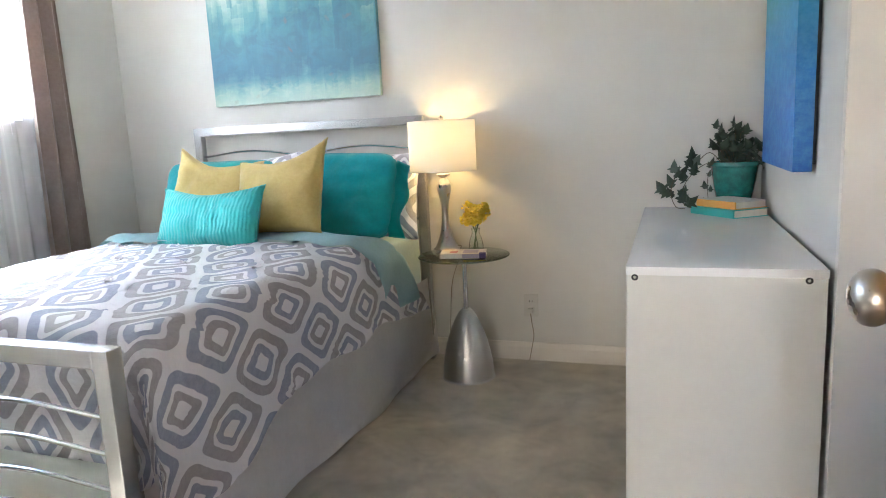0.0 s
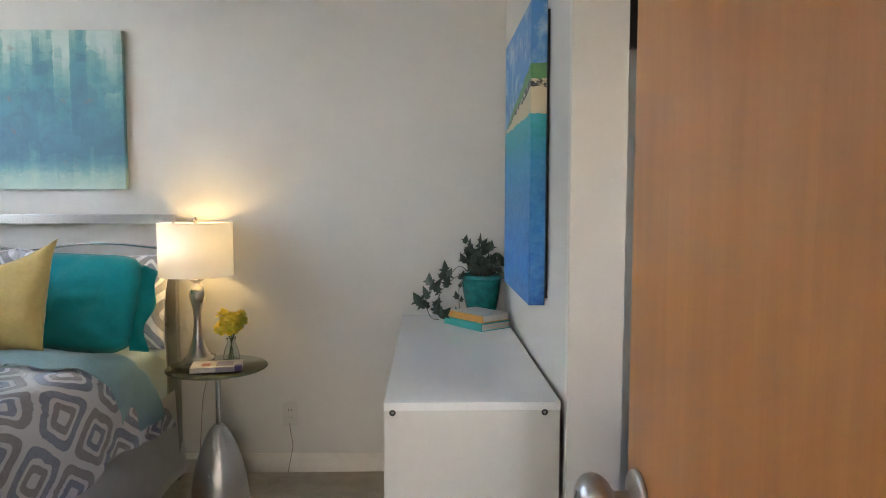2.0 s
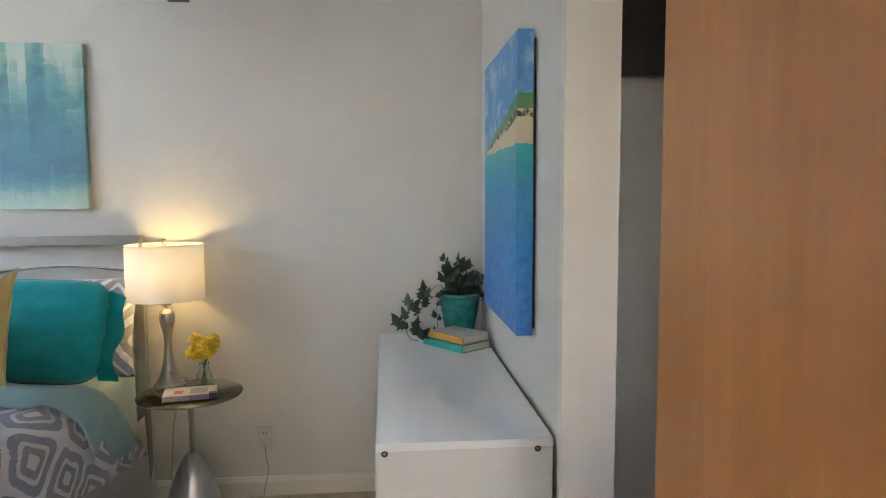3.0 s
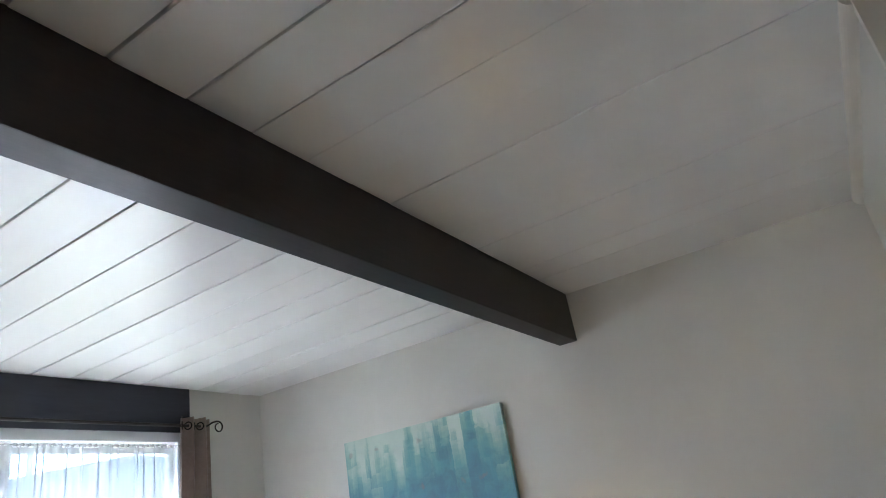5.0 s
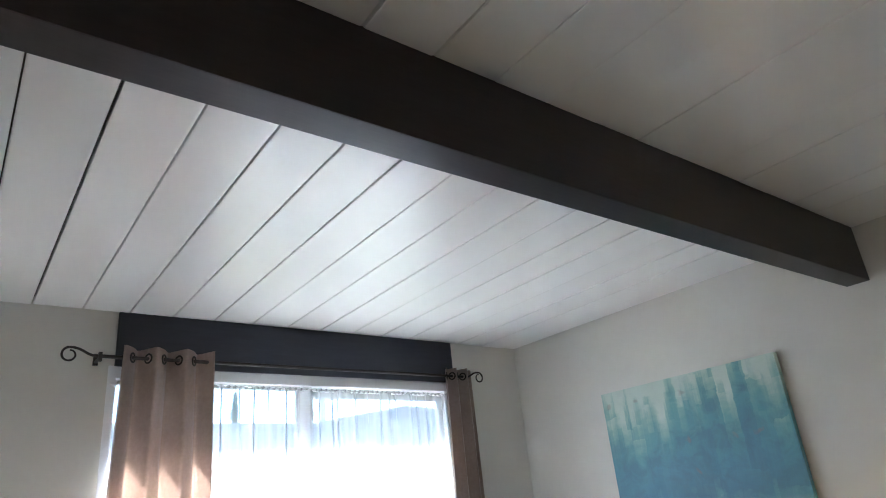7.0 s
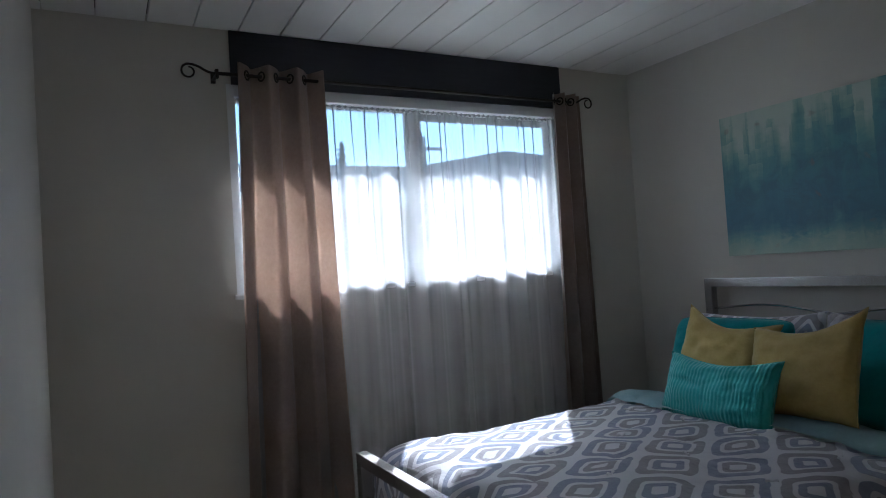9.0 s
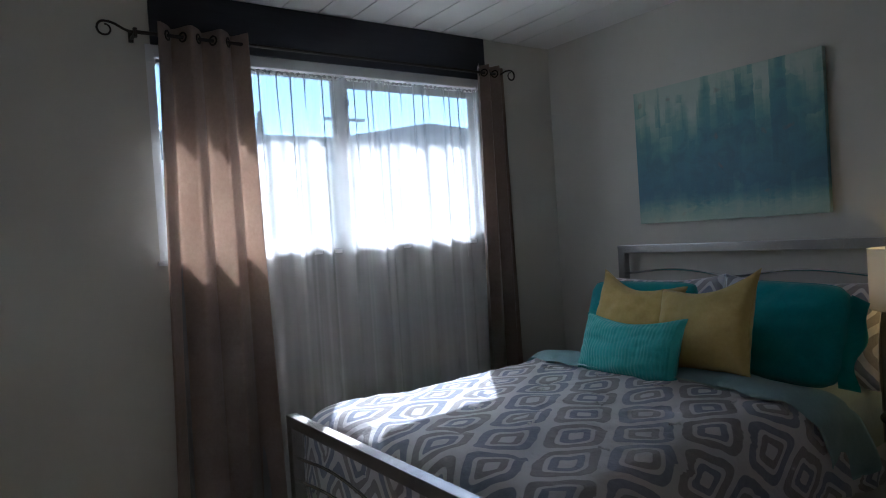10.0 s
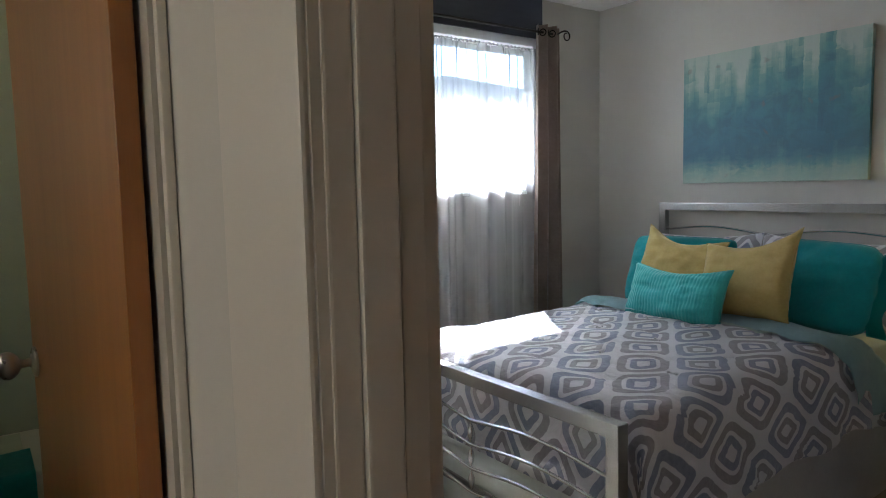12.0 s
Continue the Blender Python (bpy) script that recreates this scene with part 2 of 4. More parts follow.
stroke = mm.math("MULTIPLY_ADD", dashes(30, 5.0, 0.5), 0.35, mm.math("MULTIPLY", dashes(13, 2.6, 0.35), 0.65))
up = mm.math("MULTIPLY_ADD", zz, 0.9, 0.06)                # brush marks run longer towards the top
lift = mm.math("MULTIPLY", mm.math("SUBTRACT", streak, 0.5), 0.9)
lift = mm.math("MULTIPLY_ADD", mm.math("SUBTRACT", stroke, 0.5), 0.46, lift)
lift = mm.math("MULTIPLY_ADD", lift, up, zz)
lift = mm.math("MULTIPLY_ADD", mm.math("SUBTRACT", dab, 0.5), 0.20, lift)
base = mm.ramp(lift, [(0.0, (0.40, 0.53, 0.44)), (0.06, (0.30, 0.47, 0.41)), (0.13, (0.11, 0.29, 0.33)),
                      (0.24, (0.055, 0.19, 0.28)), (0.40, (0.070, 0.23, 0.32)), (0.56, (0.085, 0.28, 0.33)),
                      (0.70, (0.14, 0.34, 0.35)), (0.82, (0.26, 0.44, 0.40)), (0.96, (0.52, 0.62, 0.54))])
dark = mm.math("MULTIPLY", mm.ramp(patch, [(0.44, (0, 0, 0)), (0.62, (0.75, 0.75, 0.75))]), mm.ramp(lift, [(0.12, (0, 0, 0)), (0.25, (1, 1, 1)), (0.62, (0.8, 0.8, 0.8)), (0.8, (0.1, 0.1, 0.1))]))
c = mm.mix(dark, base, (0.06, 0.17, 0.24))
fleck = mm.ramp(mm.noise(mm.coords("Object", scale=(6, 1, 7)), 1.9, 2, 0.4), [(0.70, (0, 0, 0)), (0.76, (0.4, 0.4, 0.4))])
c = mm.mix(fleck, c, (0.26, 0.16, 0.13))
foam = mm.math("MULTIPLY", mm.ramp(zz, [(0.0, (1, 1, 1)), (0.09, (0.85, 0.85, 0.85)), (0.18, (0, 0, 0))]), mm.ramp(dab, [(0.42, (0, 0, 0)), (0.62, (0.75, 0.75, 0.75))]))
c = mm.mix(foam, c, (0.48, 0.58, 0.46))
c = mm.mix(0.14, c, (0.22, 0.25, 0.24))
mm.color(c).bump(mm.noise(mm.coords("Object", scale=(40, 10, 4)), 6, 4, 0.6), 0.35, 0.003)
ART_SEA = mm.m

# coast painting: sky, a headland with sand, turquoise to blue water
mm = Mat("coast_canvas", rough=0.5)
sp = mm.node("SeparateXYZ")
mm.link(mm.coords("Object"), sp.inputs[0])
wob = mm.noise(mm.coords("Object", scale=(6, 6, 14)), 2, 4, 0.6, 0.4)
zz = mm.math("ADD", sp.outputs[2], mm.math("MULTIPLY", mm.math("SUBTRACT", wob, 0.5), 0.03))
# headland and sand narrow towards the far end (local y 0 near, 0.64 far)
taper = mm.math("SUBTRACT", 1.0, mm.math("MULTIPLY", sp.outputs[1], 1.45))
sea = mm.ramp(mm.math("DIVIDE", zz, 0.92), [(0.0, (0.02, 0.12, 0.44)), (0.25, (0.02, 0.17, 0.50)), (0.48, (0.03, 0.24, 0.46)), (0.56, (0.03, 0.30, 0.36)), (0.64, (0.05, 0.42, 0.42))])
dry = mm.noise(mm.coords("Object", scale=(10, 8, 12)), 3, 5, 0.7)
sea = mm.mix(mm.ramp(dry, [(0.40, (0, 0, 0)), (0.75, (0.65, 0.65, 0.65))]), sea, (0.10, 0.34, 0.58))
cloud = mm.noise(mm.coords("Object", scale=(4, 4, 5)), 2.0, 4, 0.6, 0.5)
skyc = mm.mix(mm.ramp(cloud, [(0.48, (0, 0, 0)), (0.66, (1, 1, 1))]), (0.09, 0.26, 0.55), (0.36, 0.50, 0.60))
shore = 0.585


def above(level):
    return mm.math("GREATER_THAN", zz, level)


sand_top = mm.math("MULTIPLY_ADD", taper, 0.078, shore)
dark_top = mm.math("MULTIPLY_ADD", taper, 0.105, shore)
hill_top = mm.math("MULTIPLY_ADD", taper, 0.150, shore)
c = mm.mix(above(shore), sea, (0.62, 0.52, 0.33))
c = mm.mix(mm.math("MULTIPLY", above(sand_top), mm.ramp(dry, [(0.42, (0, 0, 0)), (0.52, (1, 1, 1))])), c, (0.05, 0.04, 0.05))
c = mm.mix(above(dark_top), c, mm.mix(dry, (0.05, 0.20, 0.06), (0.16, 0.32, 0.12)))
c = mm.mix(above(hill_top), c, skyc)
mm.color(c).bump(dry, 0.3, 0.003)
ART_COAST = mm.m

mm = vary(Mat("glazed_teal_pot", rough=0.18, Coat_Weight=0.5), (0.015, 0.17, 0.155), 0.35, 25, 0.3)
GLAZE = mm.bump(mm.noise(mm.coords(), 90, 3), 0.2, 0.003).m
mm = Mat("ivy_leaf", rough=0.5)
rnd = mm.node("ObjectInfo").outputs["Random"]
mm.color(mm.ramp(rnd, [(0.0, (0.012, 0.026, 0.014)), (0.6, (0.020, 0.042, 0.022)), (0.85, (0.03, 0.055, 0.032)), (1.0, (0.10, 0.13, 0.10))]))
IVY = mm.bump(mm.noise(mm.coords(), 150, 3), 0.2, 0.002).m
STEM = Mat("vine_stem", (0.07, 0.06, 0.03), 0.7).m
SOIL = vary(Mat("potting_soil", rough=0.95), (0.03, 0.022, 0.016), 0.4, 80).m
PETAL = vary(Mat("yellow_petals", rough=0.7, Subsurface_Weight=0.15), (0.92, 0.68, 0.05), 0.12, 60).m
LEAFSTALK = Mat("flower_stalk", (0.05, 0.10, 0.03), 0.6).m
PAPER = vary(Mat("book_pages", rough=0.9), (0.66, 0.62, 0.54), 0.05, 40).m
BOOK_OR = vary(Mat("orange_cover", rough=0.6), (0.66, 0.33, 0.06), 0.06, 12).m
BOOK_TE = vary(Mat("teal_cover", rough=0.6), (0.04, 0.36, 0.34), 0.06, 12).m
BOOK_PALE = vary(Mat("pale_cover", rough=0.45), (0.56, 0.55, 0.53), 0.05, 12).m
BOOK_CR = vary(Mat("cream_cover", rough=0.5), (0.60, 0.54, 0.46), 0.15, 20).m
BOOK_VI = Mat("violet_spine_end", (0.07, 0.05, 0.16), 0.5).m
BOOK_LI = Mat("lilac_band", (0.33, 0.28, 0.36), 0.5).m
BOOK_RD = Mat("rose_patch", (0.45, 0.12, 0.13), 0.5).m
PLASTIC = Mat("ivory_plastic", (0.55, 0.53, 0.47), 0.35).m
SLOT = Mat("dark_slot", (0.02, 0.02, 0.02), 0.6).m
CORD = Mat("clear_brown_cord", (0.22, 0.18, 0.12), 0.4).m
VINYL = vary(Mat("white_vinyl_frame", rough=0.35), (0.78, 0.79, 0.80), 0.03, 5).m
TILE = vary(Mat("pale_green_tile", rough=0.15), (0.56, 0.60, 0.46), 0.05, 3).m
ENAMEL = vary(Mat("tub_enamel", rough=0.12), (0.72, 0.70, 0.60), 0.03, 3).m
GRASS = vary(Mat("dry_yard", rough=0.95), (0.22, 0.20, 0.13), 0.3, 1.5, 0.3).m
STUCCO = vary(Mat("pale_stucco", rough=0.9), (0.62, 0.60, 0.56), 0.05, 2, 0.2).m
ROOFING = vary(Mat("grey_roofing", rough=0.9), (0.22, 0.23, 0.26), 0.15, 4, 0.4).m
# pole wood paled to blue-grey: the haze of distance is in the colour
HAZED_POLE = vary(Mat("hazed_pole", rough=0.9), (0.30, 0.31, 0.33), 0.2, 6).m
CONIFER = vary(Mat("conifer_green", rough=0.9), (0.04, 0.07, 0.03), 0.4, 6).m
POLEWOOD = vary(Mat("pole_wood", rough=0.9), (0.12, 0.09, 0.07), 0.3, 6).m


# ---- mesh helpers ----
def part(name, bm, mat, parent=None, label="", smooth=False):
    """Links a bmesh as one mesh object, as a part of parent or as a thing of its own."""
    me = bpy.data.meshes.new(name)
    bmesh.ops.recalc_face_normals(bm, faces=bm.faces)
    if smooth:
        for fc in bm.faces:
            fc.smooth = True
    bm.to_mesh(me)
    bm.free()
    for mt in (mat if isinstance(mat, (list, tuple)) else [mat]):
        me.materials.append(mt)
    ob = new(name, me)
    if parent is not None:
        ob.parent = parent
    if label:
        tagged(ob, label)
    return ob


def thing(name, loc, label, category, group="", rz=0.0):
    ob = tagged(new(name), label, category, group)
    ob.empty_display_size = 0.05
    ob.matrix_basis = pose(*loc, 0, 0, rz)
    return ob


def add_box(bm, lo, hi, bevel=0.0, seg=2, mat=0):
    r = bmesh.ops.create_cube(bm, size=1)
    vs = r["verts"]
    for vv in vs:
        vv.co = Vector([lo[i] + (vv.co[i] + 0.5) * (hi[i] - lo[i]) for i in range(3)])
    fs = {fc for vv in vs for fc in vv.link_faces}
    for fc in fs:
        fc.material_index = mat
    if bevel:
        es = list({e for vv in vs for e in vv.link_edges})
        bmesh.ops.bevel(bm, geom=es, offset=bevel, segments=seg, profile=0.7, affect="EDGES")
    return bm


def boxes(*bs, bevel=0.0):
    bm = bmesh.new()
    for lo, hi in bs:
        add_box(bm, lo, hi, bevel)
    return bm


def lathe(profile, seg=40, center=(0, 0, 0)):
    """A turned body from (radius, height) pairs."""
    bm = bmesh.new()
    rings = []
    for r, z in profile:
        if r < 1e-5:
            rings.append([bm.verts.new((center[0], center[1], center[2] + z))])
        else:
            rings.append([bm.verts.new((center[0] + r * math.cos(2 * math.pi * i / seg), center[1] + r * math.sin(2 * math.pi * i / seg), center[2] + z)) for i in range(seg)])
    for a, b in zip(rings, rings[1:]):
        for i in range(seg):
            j = (i + 1) % seg
            if len(a) == 1 and len(b) > 1:
                bm.faces.new((a[0], b[i], b[j]))
            elif len(b) == 1 and len(a) > 1:
                bm.faces.new((a[i], a[j], b[0]))
            elif len(a) > 1:
                bm.faces.new((a[i], a[j], b[j], b[i]))
    return bm


def smooth_profile(pts, n=6):
    """Catmull-Rom through profile points."""
    out = []
    for i in range(len(pts) - 1):
        p0, p1, p2, p3 = pts[max(0, i - 1)], pts[i], pts[i + 1], pts[min(len(pts) - 1, i + 2)]
        for k in range(n):
            t = k / n
            out.append(tuple(0.5 * ((2 * p1[j]) + (-p0[j] + p2[j]) * t + (2 * p0[j] - 5 * p1[j] + 4 * p2[j] - p3[j]) * t * t + (-p0[j] + 3 * p1[j] - 3 * p2[j] + p3[j]) * t ** 3) for j in range(len(p1))))
    out.append(tuple(pts[-1]))
    return out


def sweep(bm, pts, radius, seg=8, taper=None):
    """A round rod along a line of points."""
    pts = [Vector(p) for p in pts]
    rings = []
    up = Vector((0.13, 0.21, 0.97))
    for i, p in enumerate(pts):
        d = (pts[min(i + 1, len(pts) - 1)] - pts[max(i - 1, 0)]).normalized()
        s = d.cross(up)
        if s.length < 0.05:
            s = d.cross(Vector((1, 0, 0)))
        s.normalize()
        w = s.cross(d).normalized()
        r = radius * (taper(i / (len(pts) - 1)) if taper else 1)
        rings.append([bm.verts.new(p + r * (math.cos(2 * math.pi * k / seg) * s + math.sin(2 * math.pi * k / seg) * w)) for k in range(seg)])
    for a, b in zip(rings, rings[1:]):
        for k in range(seg):
            bm.faces.new((a[k], a[(k + 1) % seg], b[(k + 1) % seg], b[k]))
    bm.faces.new(rings[0][::-1])
    bm.faces.new(rings[-1])
    return bm


def rod(pts, radius, seg=8, taper=None):
    return sweep(bmesh.new(), pts, radius, seg, taper)


def grid(nu, nv, fn, uvfn=None, thick=0.0):
    """A sheet of nu x nv quads; fn(u, v) gives the place, uvfn(u, v) the UV."""
    bm = bmesh.new()
    uvl = bm.loops.layers.uv.new("UVMap") if uvfn else None
    vs = [[bm.verts.new(fn(i / nu, j / nv)) for j in range(nv + 1)] for i in range(nu + 1)]
    for i in range(nu):
        for j in range(nv):
            fc = bm.faces.new((vs[i][j], vs[i + 1][j], vs[i + 1][j + 1], vs[i][j + 1]))
            fc.smooth = True
            if uvl:
                for lp, (a, b) in zip(fc.loops, ((i, j), (i + 1, j), (i + 1, j + 1), (i, j + 1))):
                    lp[uvl].uv = uvfn(a / nu, b / nv)
    if thick:
        bmesh.ops.solidify(bm, geom=bm.faces[:], thickness=thick)
    return bm


def structure(name, bm, mat, label, smooth=False):
    return tagged(part(name, bm, mat, None, "", smooth), label, name.split("_")[0], kind="structure")


# ---- shell of the bedroom ----
structure("floor", boxes(((XW - TH, -3.2, -0.12), (1.3, YN + TH, 0.0))), CARPET, "beige cut-pile carpet with soft mottling")
structure("wall_north", boxes(((XW - TH, YN, 0.0), (1.3, YN + TH, 2.60))), WALL, "off-white painted wall behind the bed")
WY0, WY1, WZ0, WZ1 = 1.10, 2.975, 1.345, 2.295                # the window's opening
structure("wall_west", boxes(
    ((XW - TH, 0.258, 0.0), (XW, YN, WZ0)),
    ((XW - TH, 0.258, WZ1), (XW, YN, 2.60)),
    ((XW - TH, 0.258, WZ0), (XW, WY0, WZ1)),
    ((XW - TH, WY1, WZ0), (XW, YN, WZ1))), WALL, "off-white painted wall with the window")
structure("wall_east", boxes(((XE, 2.06, 0.0), (XE + TH, YN, 2.60))), WALL, "off-white partition wall behind the dresser")
DX0, DX1, DH = -0.534, 0.362, 2.04                             # the bedroom doorway
structure("wall_south", boxes(
    ((XW, 0.258, 0.0), (DX0, YS, 2.60)),
    ((DX1, 0.258, 0.0), (1.18, YS, 2.60)),
    ((DX0, 0.258, DH), (DX1, YS, 2.60))), WALL, "off-white wall with the bedroom doorway")
# the opening is added out of view to brighten the closet and bed side
structure("wall_closet", boxes(((1.06, YS, 0.0), (1.18, 1.42, 2.60)), ((1.06, 1.42, 0.0), (1.18, 1.76, 0.85)), ((1.06, 1.42, 1.85), (1.18, 1.76, 2.60)), ((1.06, 1.76, 0.0), (1.18, 2.50, 2.60)), ((XE + TH, 2.50, 0.0), (1.18, 2.62, 2.60))), WALL, "off-white inside walls of the closet, with an unseen opening added to let light in")
structure("trim_closet_fascia", boxes(((XE + TH + 0.014, 2.47, 1.80), (1.058, 2.498, ZC)), bevel=0.003), BEAM, "near-black painted board high in the closet")
structure("trim_closet_jamb", boxes(((XE - 0.012, 2.044, 0.0), (XE + TH + 0.012, 2.058, ZC - 0.002)), bevel=0.002), TRIM, "cream painted jamb board of the closet opening")
bm = boxes(((XE - 0.011, 2.060, 0.0), (XE - 0.001, 2.076, ZC - 0.04)), ((XE - 0.007, 2.076, 0.0), (XE - 0.001, 2.096, ZC - 0.04)), bevel=0.002)
structure("trim_closet_casing", bm, TRIM, "narrow moulded casing beside the dresser")

# roof deck over everything, with the eave that shades the window head
structure("roof", boxes(((-3.60, -3.4, 2.60), (1.5, 4.3, 2.75)), ((-3.60, -3.4, 2.50), (-3.56, 4.3, 2.60))), STUCCO, "flat roof deck with a shallow eave")

# plank ceiling: boards run from the window wall, butted over the beam
bm = bmesh.new()
BX = (-1.008, -0.915)


def joint(k, east):
    """Width of the gap before board k."""
    if east:
        return 0.0012 if k > 6 else 0.0065
    return 0.0045 if k % 3 else 0.0075


for x0, x1, y0 in ((XW, BX[0] + 0.02, 0.405), (BX[0] + 0.022, 1.06, 0.410)):
    y = y0 - 0.19
    k = 0
    while y < YN + 0.11:
        filled = x0 > -2 and k > 6                             # joints filled with paint far from the window
        ga, gb = joint(k, x0 > -2), joint(k + 1, x0 > -2)
        a, b = max(y + ga / 2, 0.26), min(y + 0.19 - gb / 2, YN + 0.115)
        if b - a > 0.02:
            dz = 0.0012 * math.sin(k * 2.3)
            add_box(bm, (x0, a, ZC + dz), (x1, b, ZC + 0.03), 0.003 if filled else 0.0055, 2)
        y += 0.19
        k += 1
for vv in bm.verts:                                            # the boards run a little out of square
    vv.co.y -= 0.026 * (vv.co.x - XW)
ceiling = structure("ceiling", bm, CEIL, "white painted tongue-and-groove plank ceiling")
# solid backing sheet; its near-black colour stands for shade between the boards
structure("trim_ceiling_backing", boxes(((XW, 0.225, ZC + 0.032), (1.18, YN, 2.598))), GROOVE, "near-black sheet above the ceiling boards, coloured as the shade in their joints")
structure("beam", boxes(((BX[0], YS, 2.295), (BX[1], YN, ZC + 0.004)), bevel=0.004), BEAM, "dark stained exposed ceiling beam, satin finish")
structure("trim_window_header", boxes(((XW, 1.122, 2.29), (XW + 0.014, 2.995, ZC - 0.001)), bevel=0.003), FASCIA, "dark navy painted board above the window")
bm = bmesh.new()
n = 6
vs = []
for k in range(n + 1):
    a = math.pi / 2 * k / n
    vs.append((XE - 0.032 + 0.032 * (1 - math.cos(a)), ZC - 0.034 * math.sin(a)))
rows_ = [[bm.verts.new((x, yy, z)) for x, z in vs + [(XE, ZC)]] for yy in (2.06, YN)]
for k in range(len(rows_[0])):
    j = (k + 1) % len(rows_[0])
    bm.faces.new((rows_[0][k], rows_[0][j], rows_[1][j], rows_[1][k]))
bm.faces.new(rows_[0])
bm.faces.new(rows_[1][::-1])
structure("trim_crown", bm, TRIM, "small white cove moulding under the ceiling")


def baseboard(name, a, b, side):
    """A moulded skirting from a to b; side is the way into the room."""
    prof = ((0, 0), (0.013, 0), (0.013, 0.068), (0.008, 0.080), (0.005, 0.090), (0, 0.092))
    bm = bmesh.new()
    rr = [[bm.verts.new((p[0] + side[0] * o, p[1] + side[1] * o, z)) for o, z in prof] for p in (a, b)]
    for k in range(len(prof)):
        j = (k + 1) % len(prof)
        bm.faces.new((rr[0][k], rr[0][j], rr[1][j], rr[1][k]))
    bm.faces.new(rr[0])
    bm.faces.new(rr[1][::-1])
    structure(name, bm, TRIM, "cream painted moulded skirting board")


baseboard("baseboard_north", (XW, YN), (XE, YN), (0, -1))
baseboard("baseboard_west", (XW, YS), (XW, YN - 0.014), (1, 0))
baseboard("baseboard_south", (XW + 0.014, YS), (DX0 - 0.09, YS), (0, 1))


# ---- doorway of the bedroom ----
def casing_strip(bm, x0, x1, yface, out, z0, z1, thick=1.0):
    """Three-step moulded casing on a wall face; out is +1 or -1 along y."""
    w = (x1 - x0)
    for f0, f1, d in ((0.0, 0.30, 0.0165), (0.30, 0.78, 0.0150), (0.78, 1.0, 0.0130)):
        ya, yb = sorted((yface, yface + out * d * thick))
        add_box(bm, (min(x0 + w * f0, x0 + w * f1), ya, z0), (max(x0 + w * f0, x0 + w * f1), yb, z1), 0.003)


door_trim = tagged(new("trim_bedroom_doorway"), "cream painted door frame with stepped casing", "door frame", kind="structure")
part("jamb", boxes(((DX0, 0.256, 0.0), (DX0 + 0.004, YS + 0.002, DH))), TRIM, door_trim)
part("moulding", boxes(((DX0 + 0.0045, 0.2660, 0.0), (DX0 + 0.009, 0.2960, DH)), bevel=0.003), TRIM, door_trim)
part("door_stop", boxes(((DX0 + 0.0045, 0.2970, 0.0), (DX0 + 0.0155, 0.3380, DH)), bevel=0.003), TRIM, door_trim)
part("moulding", boxes(((DX0 + 0.0045, 0.3420, 0.0), (DX0 + 0.009, 0.3715, DH)), bevel=0.002), TRIM, door_trim)
part("jamb", boxes(((DX1 - 0.018, 0.256, 0.0), (DX1, YS + 0.002, DH)), bevel=0.002), TRIM, door_trim)
part("head_jamb", boxes(((DX0 + 0.0045, 0.256, DH - 0.018), (DX1 - 0.018, YS + 0.002, DH)), bevel=0.002), TRIM, door_trim)
bm = bmesh.new()
casing_strip(bm, DX0 - 0.002, DX0 - 0.085, YS, 1, 0.0, DH + 0.07, 1.5)
part("casing", bm, TRIM, door_trim)
bm = bmesh.new()
add_box(bm, (DX0 - 0.225, 0.2465, 0.0), (DX0 + 0.002, 0.2555, DH + 0.07), 0.004)
part("casing", bm, TRIM, door_trim)
bm = bmesh.new()
casing_strip(bm, DX1 + 0.05, DX1 - 0.004, 0.258, -1, 0.0, DH + 0.07)
part("casing", bm, TRIM, door_trim)
part("head_casing", boxes(((DX0 + 0.004, YS, DH + 0.004), (DX1 - 0.004, YS + 0.014, DH + 0.07)), bevel=0.003), TRIM, door_trim)


def door_knob(parent, x, z, side):
    """Rose, neck and egg-shaped knob standing off the leaf's face at local y = side*t."""
    prof = smooth_profile([(0.0, 0.0), (0.036, 0.001), (0.040, 0.004), (0.038, 0.008), (0.026, 0.011), (0.0125, 0.014), (0.0115, 0.030), (0.014, 0.036), (0.025, 0.042), (0.034, 0.052), (0.0365, 0.062), (0.033, 0.073), (0.020, 0.082), (0.0, 0.086)], 4)
    bm = lathe([(r * 0.93, z) for r, z in prof], 36)
    turn = Matrix.Rotation(radians(90 if side < 0 else -90), 4, "X")
    bmesh.ops.transform(bm, matrix=Matrix.Translation((x, 0.0175 * side, z)) @ turn, verts=bm.verts)
    return part("door_knob", bm, NICKEL, parent, "satin nickel egg-shaped knob", True)


def door_leaf(name, hinge, free, label, far=0.050, knob_z=0.919, hinges=(0.25, 1.0, 1.75)):
    d = Vector((free[0] - hinge[0], free[1] - hinge[1]))
    leaf = tagged(new(name), label, "door", kind="structure")
    leaf.matrix_basis = pose(hinge[0], hinge[1], 0.012, 0, 0, math.degrees(math.atan2(d.y, d.x)))
    part("leaf", boxes(((0, -0.0175, 0), (d.length, 0.0175, 2.0)), bevel=0.002), VENEER, leaf)
    for s in (1, -1):
        door_knob(leaf, d.length - far, knob_z, s)
    for z in hinges:
        part("hinge", rod([(-0.006, 0.0, z), (-0.006, 0.0, z + 0.09)], 0.0055), NICKEL, leaf)
    return leaf


door_leaf("door_1", (0.340, 0.400), (0.323, 1.252), "open orange-brown birch veneer flush door")

